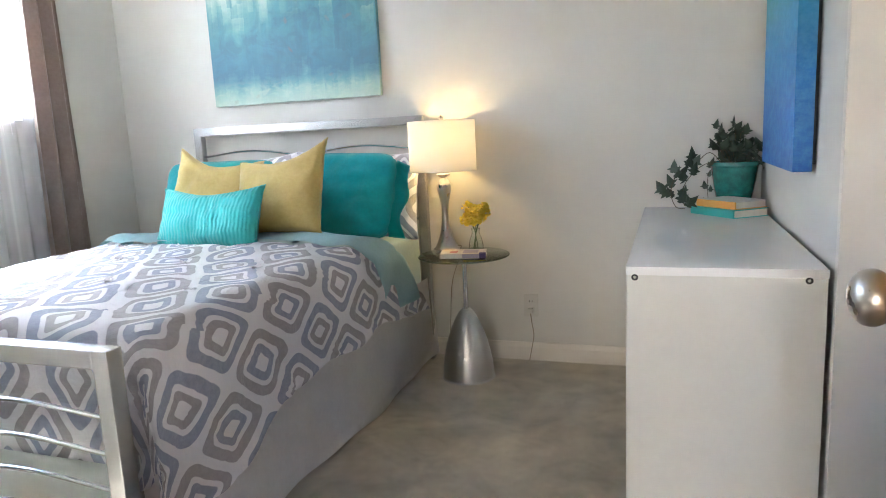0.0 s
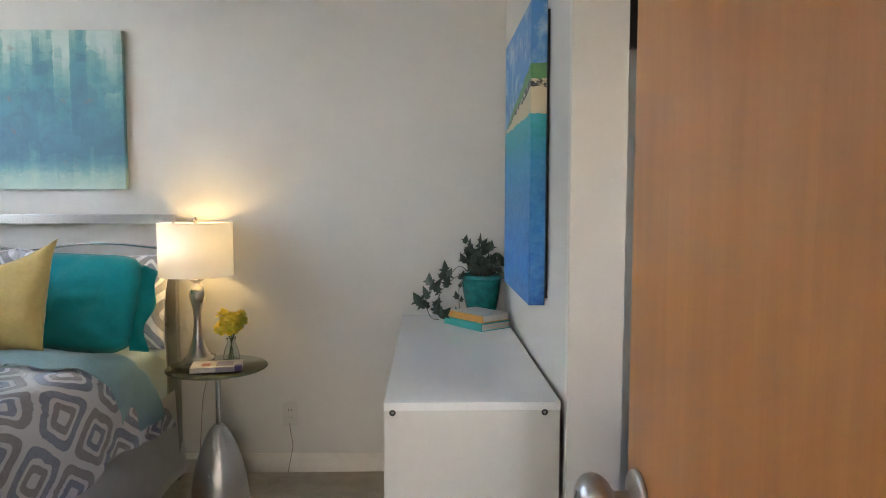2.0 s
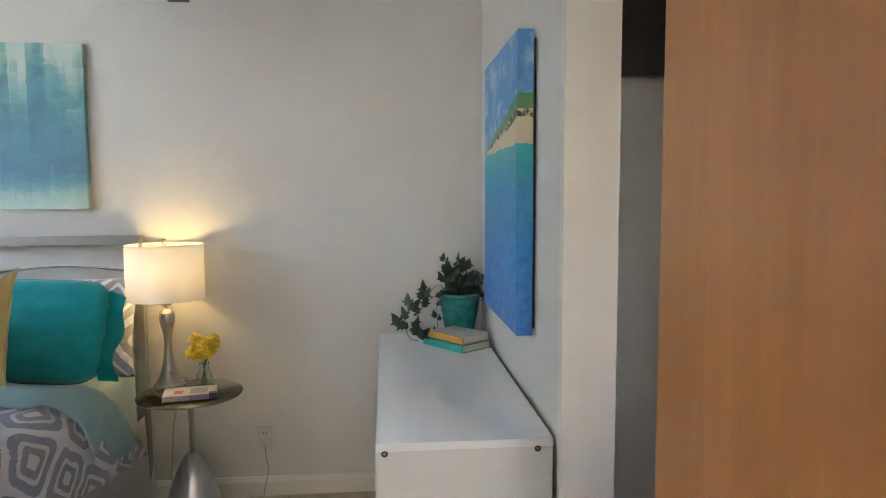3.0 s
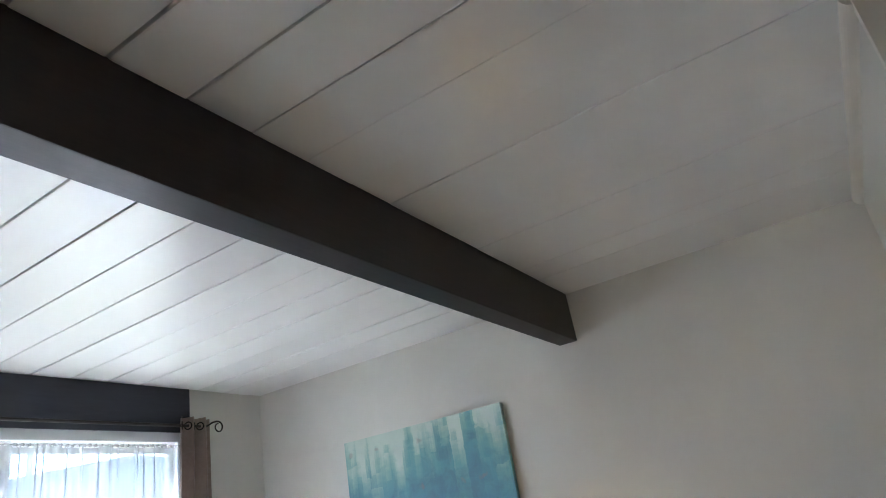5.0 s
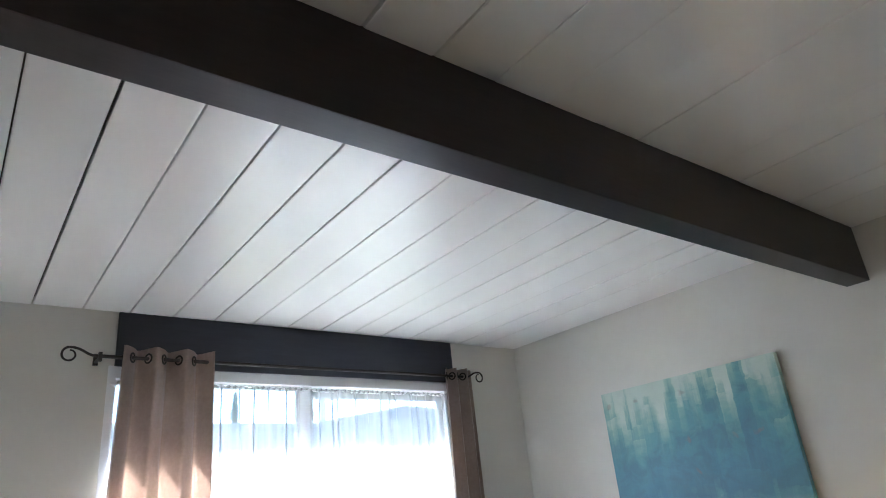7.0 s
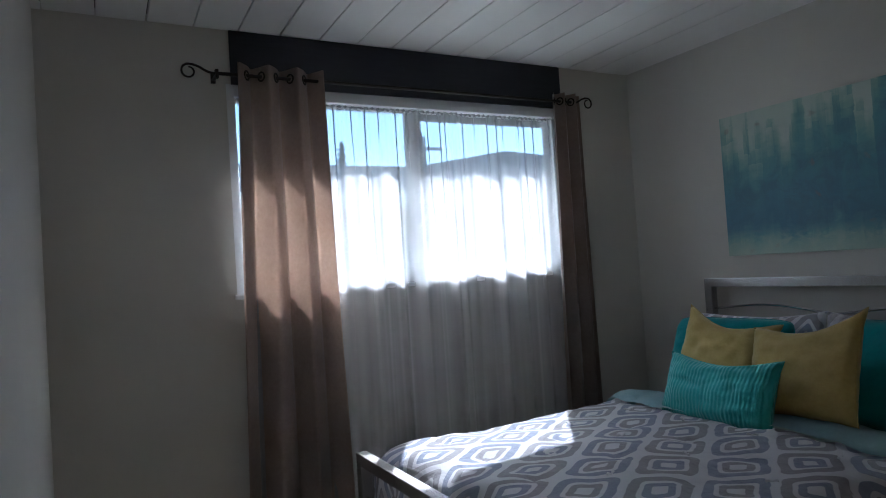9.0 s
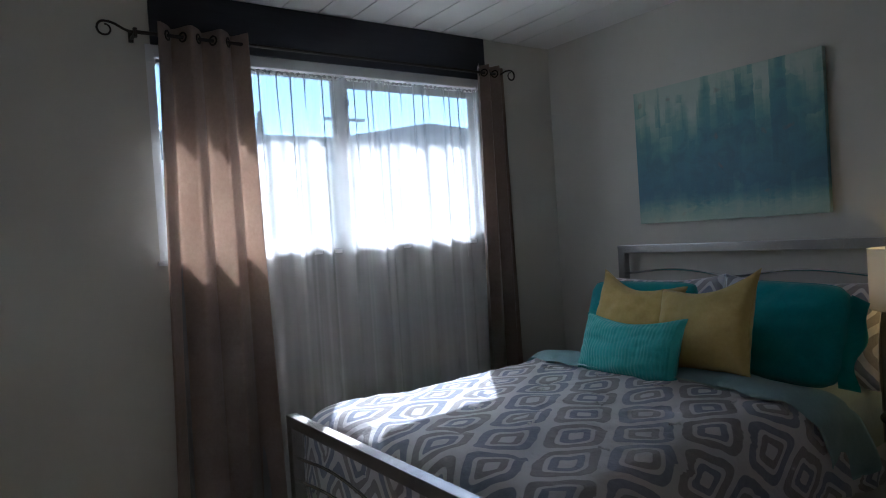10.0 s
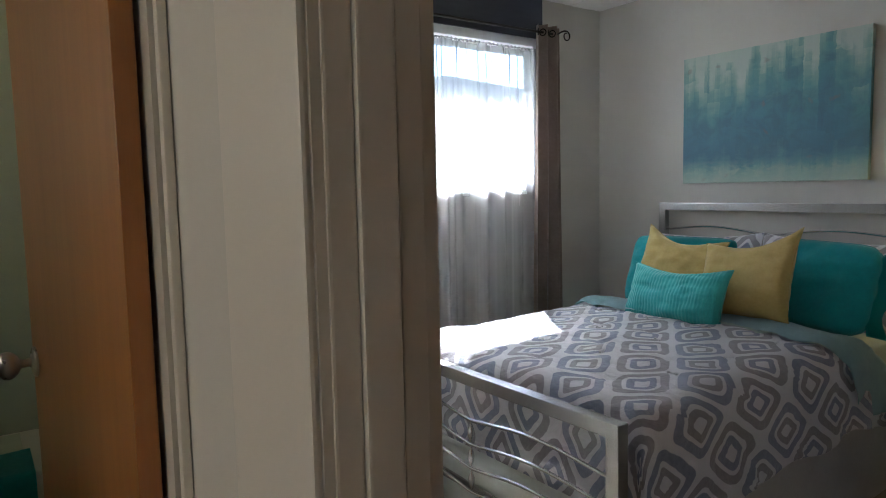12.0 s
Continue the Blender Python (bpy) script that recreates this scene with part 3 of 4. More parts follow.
# ---- hall and bathroom behind the camera ----
structure("wall_hall_west", boxes(((-1.15, 0.235, 0.0), (-1.03, 0.2575, 2.60)), ((-1.15, -3.2, 0.0), (-1.03, -0.68, 2.60)), ((-1.15, -0.68, 2.04), (-1.03, 0.235, 2.60))), HALLWALL, "cream hall wall with the bathroom doorway")
structure("wall_hall_east", boxes(((0.62, -3.2, 0.0), (0.74, 0.2575, 2.60))), HALLWALL, "cream hall wall")
# wide opening added behind the camera so daylight reaches the doorway
structure("wall_hall_south", boxes(((-1.03, -3.2, 0.0), (-0.74, -3.08, 2.1)), ((-1.03, -3.2, 2.1), (0.62, -3.08, 2.60))), HALLWALL, "cream end wall of the hall, unseen, with a wide opening added for daylight")
structure("trim_bath_casing", boxes(((-1.029, 0.2425, 0.0), (-1.006, 0.2565, 2.1)), bevel=0.003), TRIM, "cream casing of the bathroom doorway")
door_leaf("door_2", (-1.075, 0.2090), (-1.922, 0.128), "open orange-brown birch bathroom door", knob_z=0.955, hinges=())
structure("wall_bath_west", boxes(((-3.06, -1.6, 0.0), (-2.96, 0.2575, 2.60))), TILE, "pale green glazed bathroom wall")
# opening added out of view to light the bathroom and its door
structure("wall_bath_south", boxes(((-2.96, -1.6, 0.0), (-1.15, -1.5, 1.45)), ((-2.96, -1.6, 2.1), (-1.15, -1.5, 2.60)), ((-1.75, -1.6, 1.45), (-1.15, -1.5, 2.1))), TILE, "pale green bathroom wall, unseen, with an opening added for sky light")
structure("wall_bath_north", boxes(((-2.96, 0.232, 0.0), (-1.151, 0.2575, 2.60))), TILE, "pale green bathroom wall")
tub = thing("bathtub", (-2.68, -0.6, 0.0), "cream enamel bathtub against the tiled wall", "bathtub")
bm = boxes(((-0.27, -0.88, 0.0), (0.26, 0.78, 0.48)), bevel=0.03)
part("shell", bm, ENAMEL, tub)
bm = boxes(((-0.20, -0.80, 0.482), (0.19, 0.70, 0.488)), bevel=0.002)
part("basin", bm, TILE, tub)
bm = grid(10, 24, lambda u, w: (0.275 + 0.008 * math.sin(u * 17) + (0.0 if w < 0.6 else -0.26 * (w - 0.6) / 0.4), 0.30 + 0.42 * u, 0.08 + 0.41 * min(1, w / 0.6) + 0.004 * math.sin(u * 9)), None, 0.012)
tw = part("bath_towel", bm, TOWEL, None)
tw.location = (-2.68, -0.6, 0.0)
tagged(tw, "teal terry towel draped over the tub", "towel")

# ---- window ----
win = tagged(new("window_1"), "white vinyl sliding window with two sashes", "window", kind="structure")
part("window_frame", boxes(
    ((XW - 0.09, WY0, WZ0), (XW - 0.006, WY0 + 0.036, WZ1)),
    ((XW - 0.09, WY1 - 0.045, WZ0), (XW - 0.006, WY1, WZ1)),
    ((XW - 0.09, WY0 + 0.036, WZ0), (XW - 0.006, WY1 - 0.045, WZ0 + 0.04)),
    ((XW - 0.09, WY0 + 0.036, WZ1 - 0.055), (XW - 0.006, WY1 - 0.045, WZ1)), bevel=0.004), VINYL, win)
part("window_sill", boxes(((XW - 0.01, WY0 - 0.01, WZ0 - 0.018), (XW + 0.018, WY1 + 0.01, WZ0 + 0.002)), bevel=0.003), VINYL, win)
part("mullion", boxes(((XW - 0.075, 2.018, WZ0 + 0.04), (XW - 0.020, 2.075, WZ1 - 0.055)), bevel=0.004), VINYL, win)
part("latch", boxes(((XW - 0.020, 2.060, 2.085), (XW - 0.004, 2.076, 2.115)), bevel=0.002), SLOT, win, "small dark sash latch")
for y0, y1, xo, st, rail in ((WY0 + 0.036, 2.018, -0.050, 0.009, 0.022), (2.075, WY1 - 0.045, -0.066, 0.022, 0.050)):
    sash = part("sash", boxes(
        ((XW + xo - 0.012, y0, WZ0 + 0.04), (XW + xo + 0.012, y0 + st, WZ1 - 0.055)),
        ((XW + xo - 0.012, y1 - 0.022, WZ0 + 0.04), (XW + xo + 0.012, y1, WZ1 - 0.055)),
        ((XW + xo - 0.012, y0 + st, WZ0 + 0.04), (XW + xo + 0.012, y1 - 0.022, WZ0 + 0.065)),
        ((XW + xo - 0.012, y0 + st, WZ1 - 0.055 - rail), (XW + xo + 0.012, y1 - 0.022, WZ1 - 0.055)), bevel=0.002), VINYL, win)
    pane = part("pane", boxes(((XW + xo - 0.002, y0 + st, WZ0 + 0.065), (XW + xo + 0.002, y1 - 0.022, WZ1 - 0.055 - rail))), GLASS, sash)
    pane.visible_shadow = False

# ---- curtains ----
ROD_X, ROD_Z = -2.965, 2.308
rodt = thing("curtain_rod", (ROD_X, 2.05, ROD_Z), "black wrought-iron curtain rod with scroll ends", "curtain rod")
part("pole", rod([(0, -1.00, 0), (0, 0.955, 0)], 0.008, 12), IRON, rodt)


def scroll(s):
    """A shepherd's-crook finial: an s-bend running into a curl."""
    pts = [(0, s * 0.0, 0.0), (0, s * 0.025, 0.0), (0, s * 0.050, 0.008), (0, s * 0.075, 0.022), (0, s * 0.100, 0.030)]
    cy, cz, r0 = 0.118, 0.0, 0.032
    for k in range(15):
        a = radians(108 - k * 27)
        r = r0 * (1 - 0.030 * k)
        pts.append((0, s * (cy + r * math.cos(a)), cz + r * math.sin(a)))
    return smooth_profile(pts, 3)


for s, y0 in ((-1, -1.00), (1, 0.955)):
    bm = rod([(p[0], p[1] + y0, p[2]) for p in scroll(s)], 0.0048, 8, lambda t: 1.2 - 0.5 * t)
    part("finial", bm, IRON, rodt)
    bm = boxes(((-0.095, y0 + s * 0.004 - 0.01, -0.02), (-0.082, y0 + s * 0.004 + 0.01, 0.03)), ((-0.084, y0 + s * 0.004 - 0.006, -0.012), (0.012, y0 + s * 0.004 + 0.006, -0.002)), ((-0.011, y0 + s * 0.004 - 0.007, -0.022), (0.011, y0 + s * 0.004 + 0.007, 0.016)), bevel=0.002)
    part("bracket", bm, IRON, rodt)


def drape(name, top, bottom, waves, depth, label, phase=0.0, lean=0.0):
    """A grommet panel hanging in deep vertical folds from the rod to the floor."""
    ob = thing(name, (ROD_X, 0, 0), label, "curtain")
    zt = ROD_Z + 0.045

    def place(u, w):
        y0, y1 = (bottom[i] + (top[i] - bottom[i]) * w ** 0.8 for i in (0, 1))
        a = 2 * math.pi * waves * u + phase
        fold = math.sin(a) + 0.12 * math.sin(2 * a + 0.7)
        loose = (1 - w)
        d = depth * (1 - 0.15 * w) * (fold + 0.35 * loose * math.sin(a * 0.53 + 1.1))
        y = y0 + (y1 - y0) * u + 0.005 * math.sin(2 * a + 0.5) * (1 - 0.3 * w) + 0.008 * loose * math.sin(a * 0.7 + 3 * w)
        return (d + 0.004 * math.sin(9 * w + 5 * u) * loose + lean * loose, y, 0.015 + (zt - 0.015) * w)

    bm = grid(int(waves * 22), 40, place, lambda u, w: (u, w), 0.0018)
    part("panel", bm, DRAPE, ob)
    for k in range(int(waves * 2)):
        u = (k * math.pi - phase) / (2 * math.pi * waves)
        if not 0.02 < u < 0.98:
            continue
        p = place(u, (ROD_Z - 0.015) / (zt - 0.015))
        bm = lathe([(0.016, -0.003), (0.023, -0.003), (0.023, 0.003), (0.016, 0.003), (0.016, -0.003)], 20)
        q = place(u + 0.01, 0.97)
        r = place(u - 0.01, 0.97)
        nrm = Vector((q[1] - r[1], -(q[0] - r[0]), 0)).normalized()
        bmesh.ops.transform(bm, matrix=Matrix.Translation((p[0], p[1], ROD_Z)) @ nrm.to_track_quat("Z", "Y").to_matrix().to_4x4(), verts=bm.verts)
        part("grommet", bm, IRON, ob)
    return ob


drape("curtain_left", (1.126, 1.512), (1.040, 1.545), 3.0, 0.050, "taupe-brown grommet curtain, sun glowing through its middle", 0.9)
drape("curtain_right", (2.865, 3.070), (2.810, 3.100), 2.6, 0.036, "taupe-brown grommet curtain bunched beside the window", 2.2)

sheer = thing("sheer_curtain", (XW + 0.036, 0, 0), "white voile sheer curtain hanging to the floor", "curtain")


def voile(u, w):
    a = u * 2 * math.pi
    y = 1.125 + 1.80 * u
    amp = 0.015 + 0.004 * (1 - w)
    d = amp * (math.sin(a * 10 + 1.9 * math.sin(a * 2.3)) + 0.40 * math.sin(a * 21 + 2 * math.sin(a * 3.1) + 0.8 * (1 - w)) + 0.35 * math.sin(a * 4 + w))
    return (d, y + 0.012 * math.sin(a * 10 + 1.6 + 1.9 * math.sin(a * 2.3)) * (1 - 0.4 * w), 0.02 + 2.185 * w)


part("voile", grid(420, 14, voile), VOILE, sheer)
part("gathered_heading", grid(300, 3, lambda u, w: (0.006 * math.sin(u * 400) + 0.004, 1.13 + 1.79 * u, 2.202 + 0.014 * w + 0.003 * math.sin(u * 330))), VOILE, sheer)
# white voile greyed: the shade of tight folds, put on thin added rods
PLEAT_SHADE = cloth("voile_fold_shade", (0.42, 0.42, 0.45), 0.05)
rg = random.Random(21)
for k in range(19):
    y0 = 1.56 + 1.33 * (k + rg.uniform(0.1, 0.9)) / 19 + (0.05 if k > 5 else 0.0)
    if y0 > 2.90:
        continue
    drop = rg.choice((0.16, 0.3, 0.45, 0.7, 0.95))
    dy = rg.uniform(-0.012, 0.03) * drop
    part("pleat", rod([(0.020, y0 + dy * t / 6 * t / 6, 2.206 - drop * t / 6) for t in range(7)], 0.0036, 6, lambda t: 1.0 - 0.75 * t), PLEAT_SHADE, sheer, "thin grey rod added for the dark line of a gathered fold")
part("tension_rod", rod([(0, 1.105, 2.206), (0, 2.965, 2.206)], 0.005), VINYL, sheer)

# ---- outside ----
structure("ground", boxes(((-400, -400, -0.5), (400, 400, -0.16))), GRASS, "dry yard outside the window")
WARM = vary(Mat("warm_stucco", rough=0.9), (0.45, 0.375, 0.29), 0.06, 2, 0.2).m
# added out of view: hides low blue sky and throws warm light in
structure("wall_garden_east", boxes(((6.0, -6.9, -0.16), (6.3, 12.0, 4.2))), WARM, "unseen warm wall added to bounce sunlight into the closet opening")
# added reflector facing the hall's open end, out of view
structure("wall_garden", boxes(((-9, -7.3, -0.16), (9, -7.0, 4.2))), WARM, "unseen warm wall added to bounce sunlight into the hall")
house = thing("neighbour_house", (-12.5, 6.0, -0.16), "low pale stucco house with a grey roof across the yard", "house")
part("wall", boxes(((-5, -9, 0), (0, 8, 2.9)), bevel=0.01), STUCCO, house)
part("roof", boxes(((-5.6, -9.6, 2.9), (0.7, 0.4, 3.62)), bevel=0.02), ROOFING, house)
bm = bmesh.new()
vs = [bm.verts.new(p) for p in ((0.8, 0.4, 2.9), (0.8, 8.5, 2.9), (-5.6, 8.5, 2.9), (-5.6, 0.4, 2.9), (0.8, 0.4, 3.60), (0.8, 2.6, 3.98), (0.8, 8.5, 3.62), (-5.6, 8.5, 3.62), (-5.6, 2.6, 3.98), (-5.6, 0.4, 3.60))]
for f_ in ((0, 1, 6, 5, 4), (3, 9, 8, 7, 2), (0, 4, 9, 3), (4, 5, 8, 9), (5, 6, 7, 8), (1, 2, 7, 6), (0, 3, 2, 1)):
    bm.faces.new([vs[k] for k in f_])
part("gable_roof", bm, ROOFING, house)
part("fascia", boxes(((0.8, -9.6, 2.8), (0.86, 8.5, 3.1)), bevel=0.01), VINYL, house)
pole = thing("utility_pole", (-40, 21.5, -0.16), "wooden utility pole with a crossarm beyond the roofs", "pole")
part("shaft", rod([(0, 0, 0), (0, 0, 10.6)], 0.16, 8), HAZED_POLE, pole)
part("crossarm", boxes(((-0.08, -1.5, 9.7), (0.08, 1.5, 9.9)), bevel=0.01), HAZED_POLE, pole)
tree = thing("conifer", (-46, 17.8, -0.16), "dark pointed conifer beyond the roofs", "tree")
part("trunk", rod([(0, 0, 0), (0, 0, 10.5)], 0.2, 6, lambda t: 1 - 0.8 * t), POLEWOOD, tree)
bm = bmesh.new()
rg = random.Random(4)
for k in range(260):
    z = 1.5 + 9.6 * rg.random()
    r = (11.4 - z) * 0.13 * (0.4 + 0.6 * rg.random())
    a = rg.random() * 6.28
    c = Vector((r * math.cos(a), r * math.sin(a), z))
    o = Vector((math.cos(a), math.sin(a), -0.25)) * 0.45
    s = Vector((-math.sin(a), math.cos(a), 0.1)) * 0.2
    bm.faces.new([bm.verts.new(p) for p in (c - s, c + o, c + s, c + Vector((0, 0, 0.3)))])
part("crown", bm, CONIFER, tree)

# ---- bed ----
BXL, BXR, FY, HY = -2.511, -1.137, 1.427, 3.47
BC = (BXL + BXR) / 2
bed = thing("bed", (BC, FY, 0), "brushed steel bed frame with curved-rod head and footboards", "bed")


def bed_end(prefix, y, ztop, rails, tube):
    """Two posts, a top rail and wavy rods with a knot where the two halves meet."""
    hw = (BXR - BXL) / 2
    for s in (-1, 1):
        a, b = sorted((s * hw, s * (hw - tube)))
        part(prefix + "_post", boxes(((a, y - 0.022, 0), (b, y + 0.022, ztop)), bevel=0.004), STEEL, bed)
    part(prefix + "_top_rail", boxes(((-hw + tube, y - 0.022, ztop - tube), (hw - tube, y + 0.022, ztop)), bevel=0.004), STEEL, bed)
    inner = hw - tube + 0.004
    for z, hump in rails:
        for s in (-1, 1):
            pts = []
            for k in range(21):
                t = k / 20
                zz_ = z + hump * math.sin(math.pi * t) ** 1.3 - 0.012 * (1 - t)
                pts.append((s * inner * t, y, zz_))
            part(prefix + "_rod", rod(pts, 0.0062, 10), CHROME, bed)
    for (za, _), (zb, _) in zip(rails, rails[1:]):
        za, zb = za - 0.012, zb - 0.012
        m_ = (za + zb) / 2
        h = (za - zb) / 2
        bm = lathe(smooth_profile([(0.0, -h * 0.95), (0.004, -h * 0.7), (0.011, -h * 0.25), (0.011, h * 0.25), (0.004, h * 0.7), (0.0, h * 0.95)], 3), 14, (0.0, y, m_))
        part(prefix + "_knot", bm, CHROME, bed, "", True)


bed_end("footboard", 0.0, 0.713, [(0.545, 0.026), (0.455, 0.026), (0.365, 0.026), (0.275, 0.026)], 0.045)
bed_end("headboard", HY - FY, 1.258, [(1.098, 0.030), (0.98, 0.030), (0.86, 0.030), (0.74, 0.03)], 0.045)
for s in (-1, 1):
    a, b = sorted((s * 0.585, s * 0.605))
    part("side_rail", boxes(((a, 0.024, 0.20), (b, HY - FY - 0.024, 0.30)), bevel=0.003), STEEL, bed)
part("slat_deck", boxes(((-0.64, 0.03, 0.24), (0.64, HY - FY - 0.03, 0.27))), STEEL, bed)

mat = thing("mattress", (BC, 1.47, 0.272), "mattress in a pale mint fitted sheet", "mattress")
bm = bmesh.new()
add_box(bm, (-0.655, 0.075, 0.0), (0.655, 1.965, 0.405), 0.07, 5)
part("fitted_sheet", bm, MINT_SHEET, mat, "", True)

sk = thing("bed_skirt", (BC, 1.47, 0.0), "plain grey fabric bed skirt reaching the carpet", "bed skirt")
for s in (-1, 1):
    def skirt(u, w, s=s):
        flare = (1 - w) ** 1.5
        return (s * (0.672 + 0.020 * (1 - w) + (0.009 * math.sin(u * 13) + 0.006 * math.sin(u * 31 + 1)) * flare), 0.0 + 2.02 * u + 0.03 * flare * (u - 0.5), 0.006 + 0.43 * w + 0.010 * flare * (1 + math.sin(u * 7)))

    part("side_panel", grid(60, 8, skirt, None, 0.002), SKIRT, sk)
part("foot_panel", grid(40, 8, lambda u, w: (-0.620 + 1.240 * u, -0.005 - 0.010 * (1 - w) * math.sin(u * 15), 0.006 + 0.40 * w), None, 0.002), cloth("white_skirt_cotton", (0.80, 0.83, 0.79), 0.04), sk, "white cotton panel at the foot")

# comforter: one drape function gives its place over the mattress
ZT, HALF = 0.718, 0.595


def fall(d, r=0.105):
    """How far out and down a cloth goes, d metres past the start of a rounded edge."""
    if d <= 0:
        return 0.0, 0.0
    q = r * math.pi / 2
    if d < q:
        return r * math.sin(d / r), r * (1 - math.cos(d / r))
    return r + 0.05 * (d - q), r + (d - q) * 0.9987


def drape_point(s, t, lift=0.0):
    """s: metres across from the bed's middle line; t: metres along from the foot edge towards the head (negative hangs down)."""
    ox, dx = fall(abs(s) - HALF)
    oy, dy = fall(-t)
    x = math.copysign(min(abs(s), HALF) + ox, s)
    y = 1.585 + max(t, 0) - oy
    dn = (dx ** 3 + dy ** 3) ** (1 / 3) if dx > 0 and dy > 0 else dx + dy
    puff = 0.016 * noise.noise((s * 2.6, t * 2.6, 0.3)) + 0.010 * noise.noise((s * 6.5, t * 6.5, 4.0)) + 0.004 * noise.noise((s * 17, t * 17, 2.0))
    tu, tv = (s / 0.30 + 0.25) % 1 - 0.5, (t / 0.33 + 0.1) % 1 - 0.5
    rad = (tu * 0.30) ** 2 + (tv * 0.33) ** 2
    puff -= (0.018 + 0.006 * math.sin(5 * math.atan2(tv, tu) + 9 * s)) * math.exp(-rad / 0.0016)
    fold = 0.016 * math.sin(9.5 * t + 1.7 * math.sin(4 * t)) * min(1, dx / 0.25) * (1 if abs(s) > HALF else 0)
    foldy = 0.012 * math.sin(12 * s + 0.6) * min(1, dy / 0.25)
    crown_ = 0.020 * (1 - (s / 0.75) ** 2) if abs(s) < 0.75 else 0
    x += math.copysign((puff if dx > 0 else 0) + fold + lift * (1 if dx > 0.06 else 0), s)
    y -= (puff if dy > 0 else 0) * 0.5 + foldy * 0.4
    z = ZT - dn + (crown_ + puff) * (1 if dx < 0.2 else 0.3) + lift * (1 if dx <= 0.06 else 0.2)
    return (x, y - 1.47, z)


SIDE, FOOT = HALF + 0.53, 0.45
comf = thing("comforter", (BC, 1.47, 0.0), "white comforter printed with blue-grey and taupe diamonds", "comforter")


def head_edge(s):
    d = max(0.0, s - HALF + 0.02)
    k = min(1.0, max(0.0, (d - 0.20) / 0.20))
    return 1.115 + 0.50 * d + 0.012 * math.sin(7 * s), 0.34 * k * k * (3 - 2 * k)


def comf_at(u, w):
    far = max(-1.0, min(1.0, 2 * u - 1))
    run = min(1.0, max(0.0, (w - 0.28) / 0.16))
    hang = 0.53 - 0.125 * run * run * (3 - 2 * run) + 0.012 * math.sin(w * 31) + 0.06 * min(1.0, max(0.0, (w - 0.84) / 0.12))
    s = far * (HALF + hang)
    t = -FOOT + (sum(head_edge(s)) + FOOT) * w
    corner = max(0.0, abs(s) - HALF) * 0.35
    return s, max(t, -FOOT + corner)


bm = grid(130, 110, lambda u, w: drape_point(*comf_at(u, w)), lambda u, w: (comf_at(u, w)[0] - 0.004, comf_at(u, w)[1] + 3.094), 0.012)
part("printed_top", bm, PRINT, comf)


def turned(u, w):
    s = -SIDE + 0.06 + (2 * SIDE - 0.215) * u
    d = max(0.0, s - HALF + 0.02)
    wide = 0.235 + 0.07 * min(1, d / 0.2)
    t = head_edge(s)[0] - 0.035 + wide * w
    x, y, z = drape_point(s, t, 0.014 + 0.012 * math.sin(math.pi * w))
    return (x, y, z + 0.004 * noise.noise((s * 9, t * 9, 7)))


part("turned_back_lining", grid(120, 14, turned, None, 0.010), AQUA_SHEET, comf, "pale aqua lining folded back")


# knotted ties at the quilting points on the top
for i in range(-2, 3):
    for j in range(0, 4):
        s_, t_ = 0.30 * (i - 0.25), 0.33 * (j - 0.1)
        if abs(s_) > HALF or t_ < 0.05:
            continue
        p = Vector(drape_point(s_, t_)) + Vector((0, 0, 0.010))
        bm = bmesh.new()
        turn = 1.3 * i + 0.9 * j
        for k in (0.0, 2.5):
            d = Vector((math.cos(turn + k), math.sin(turn + k), 0.35))
            sweep(bm, [p, p + d * 0.007, p + d * 0.014, p + d * 0.019 - Vector((0, 0, 0.004))], 0.0035, 6, lambda t: 0.6 + 0.8 * t)
        part("quilting_tie", bm, PRINT, comf, "small knotted cotton tie")


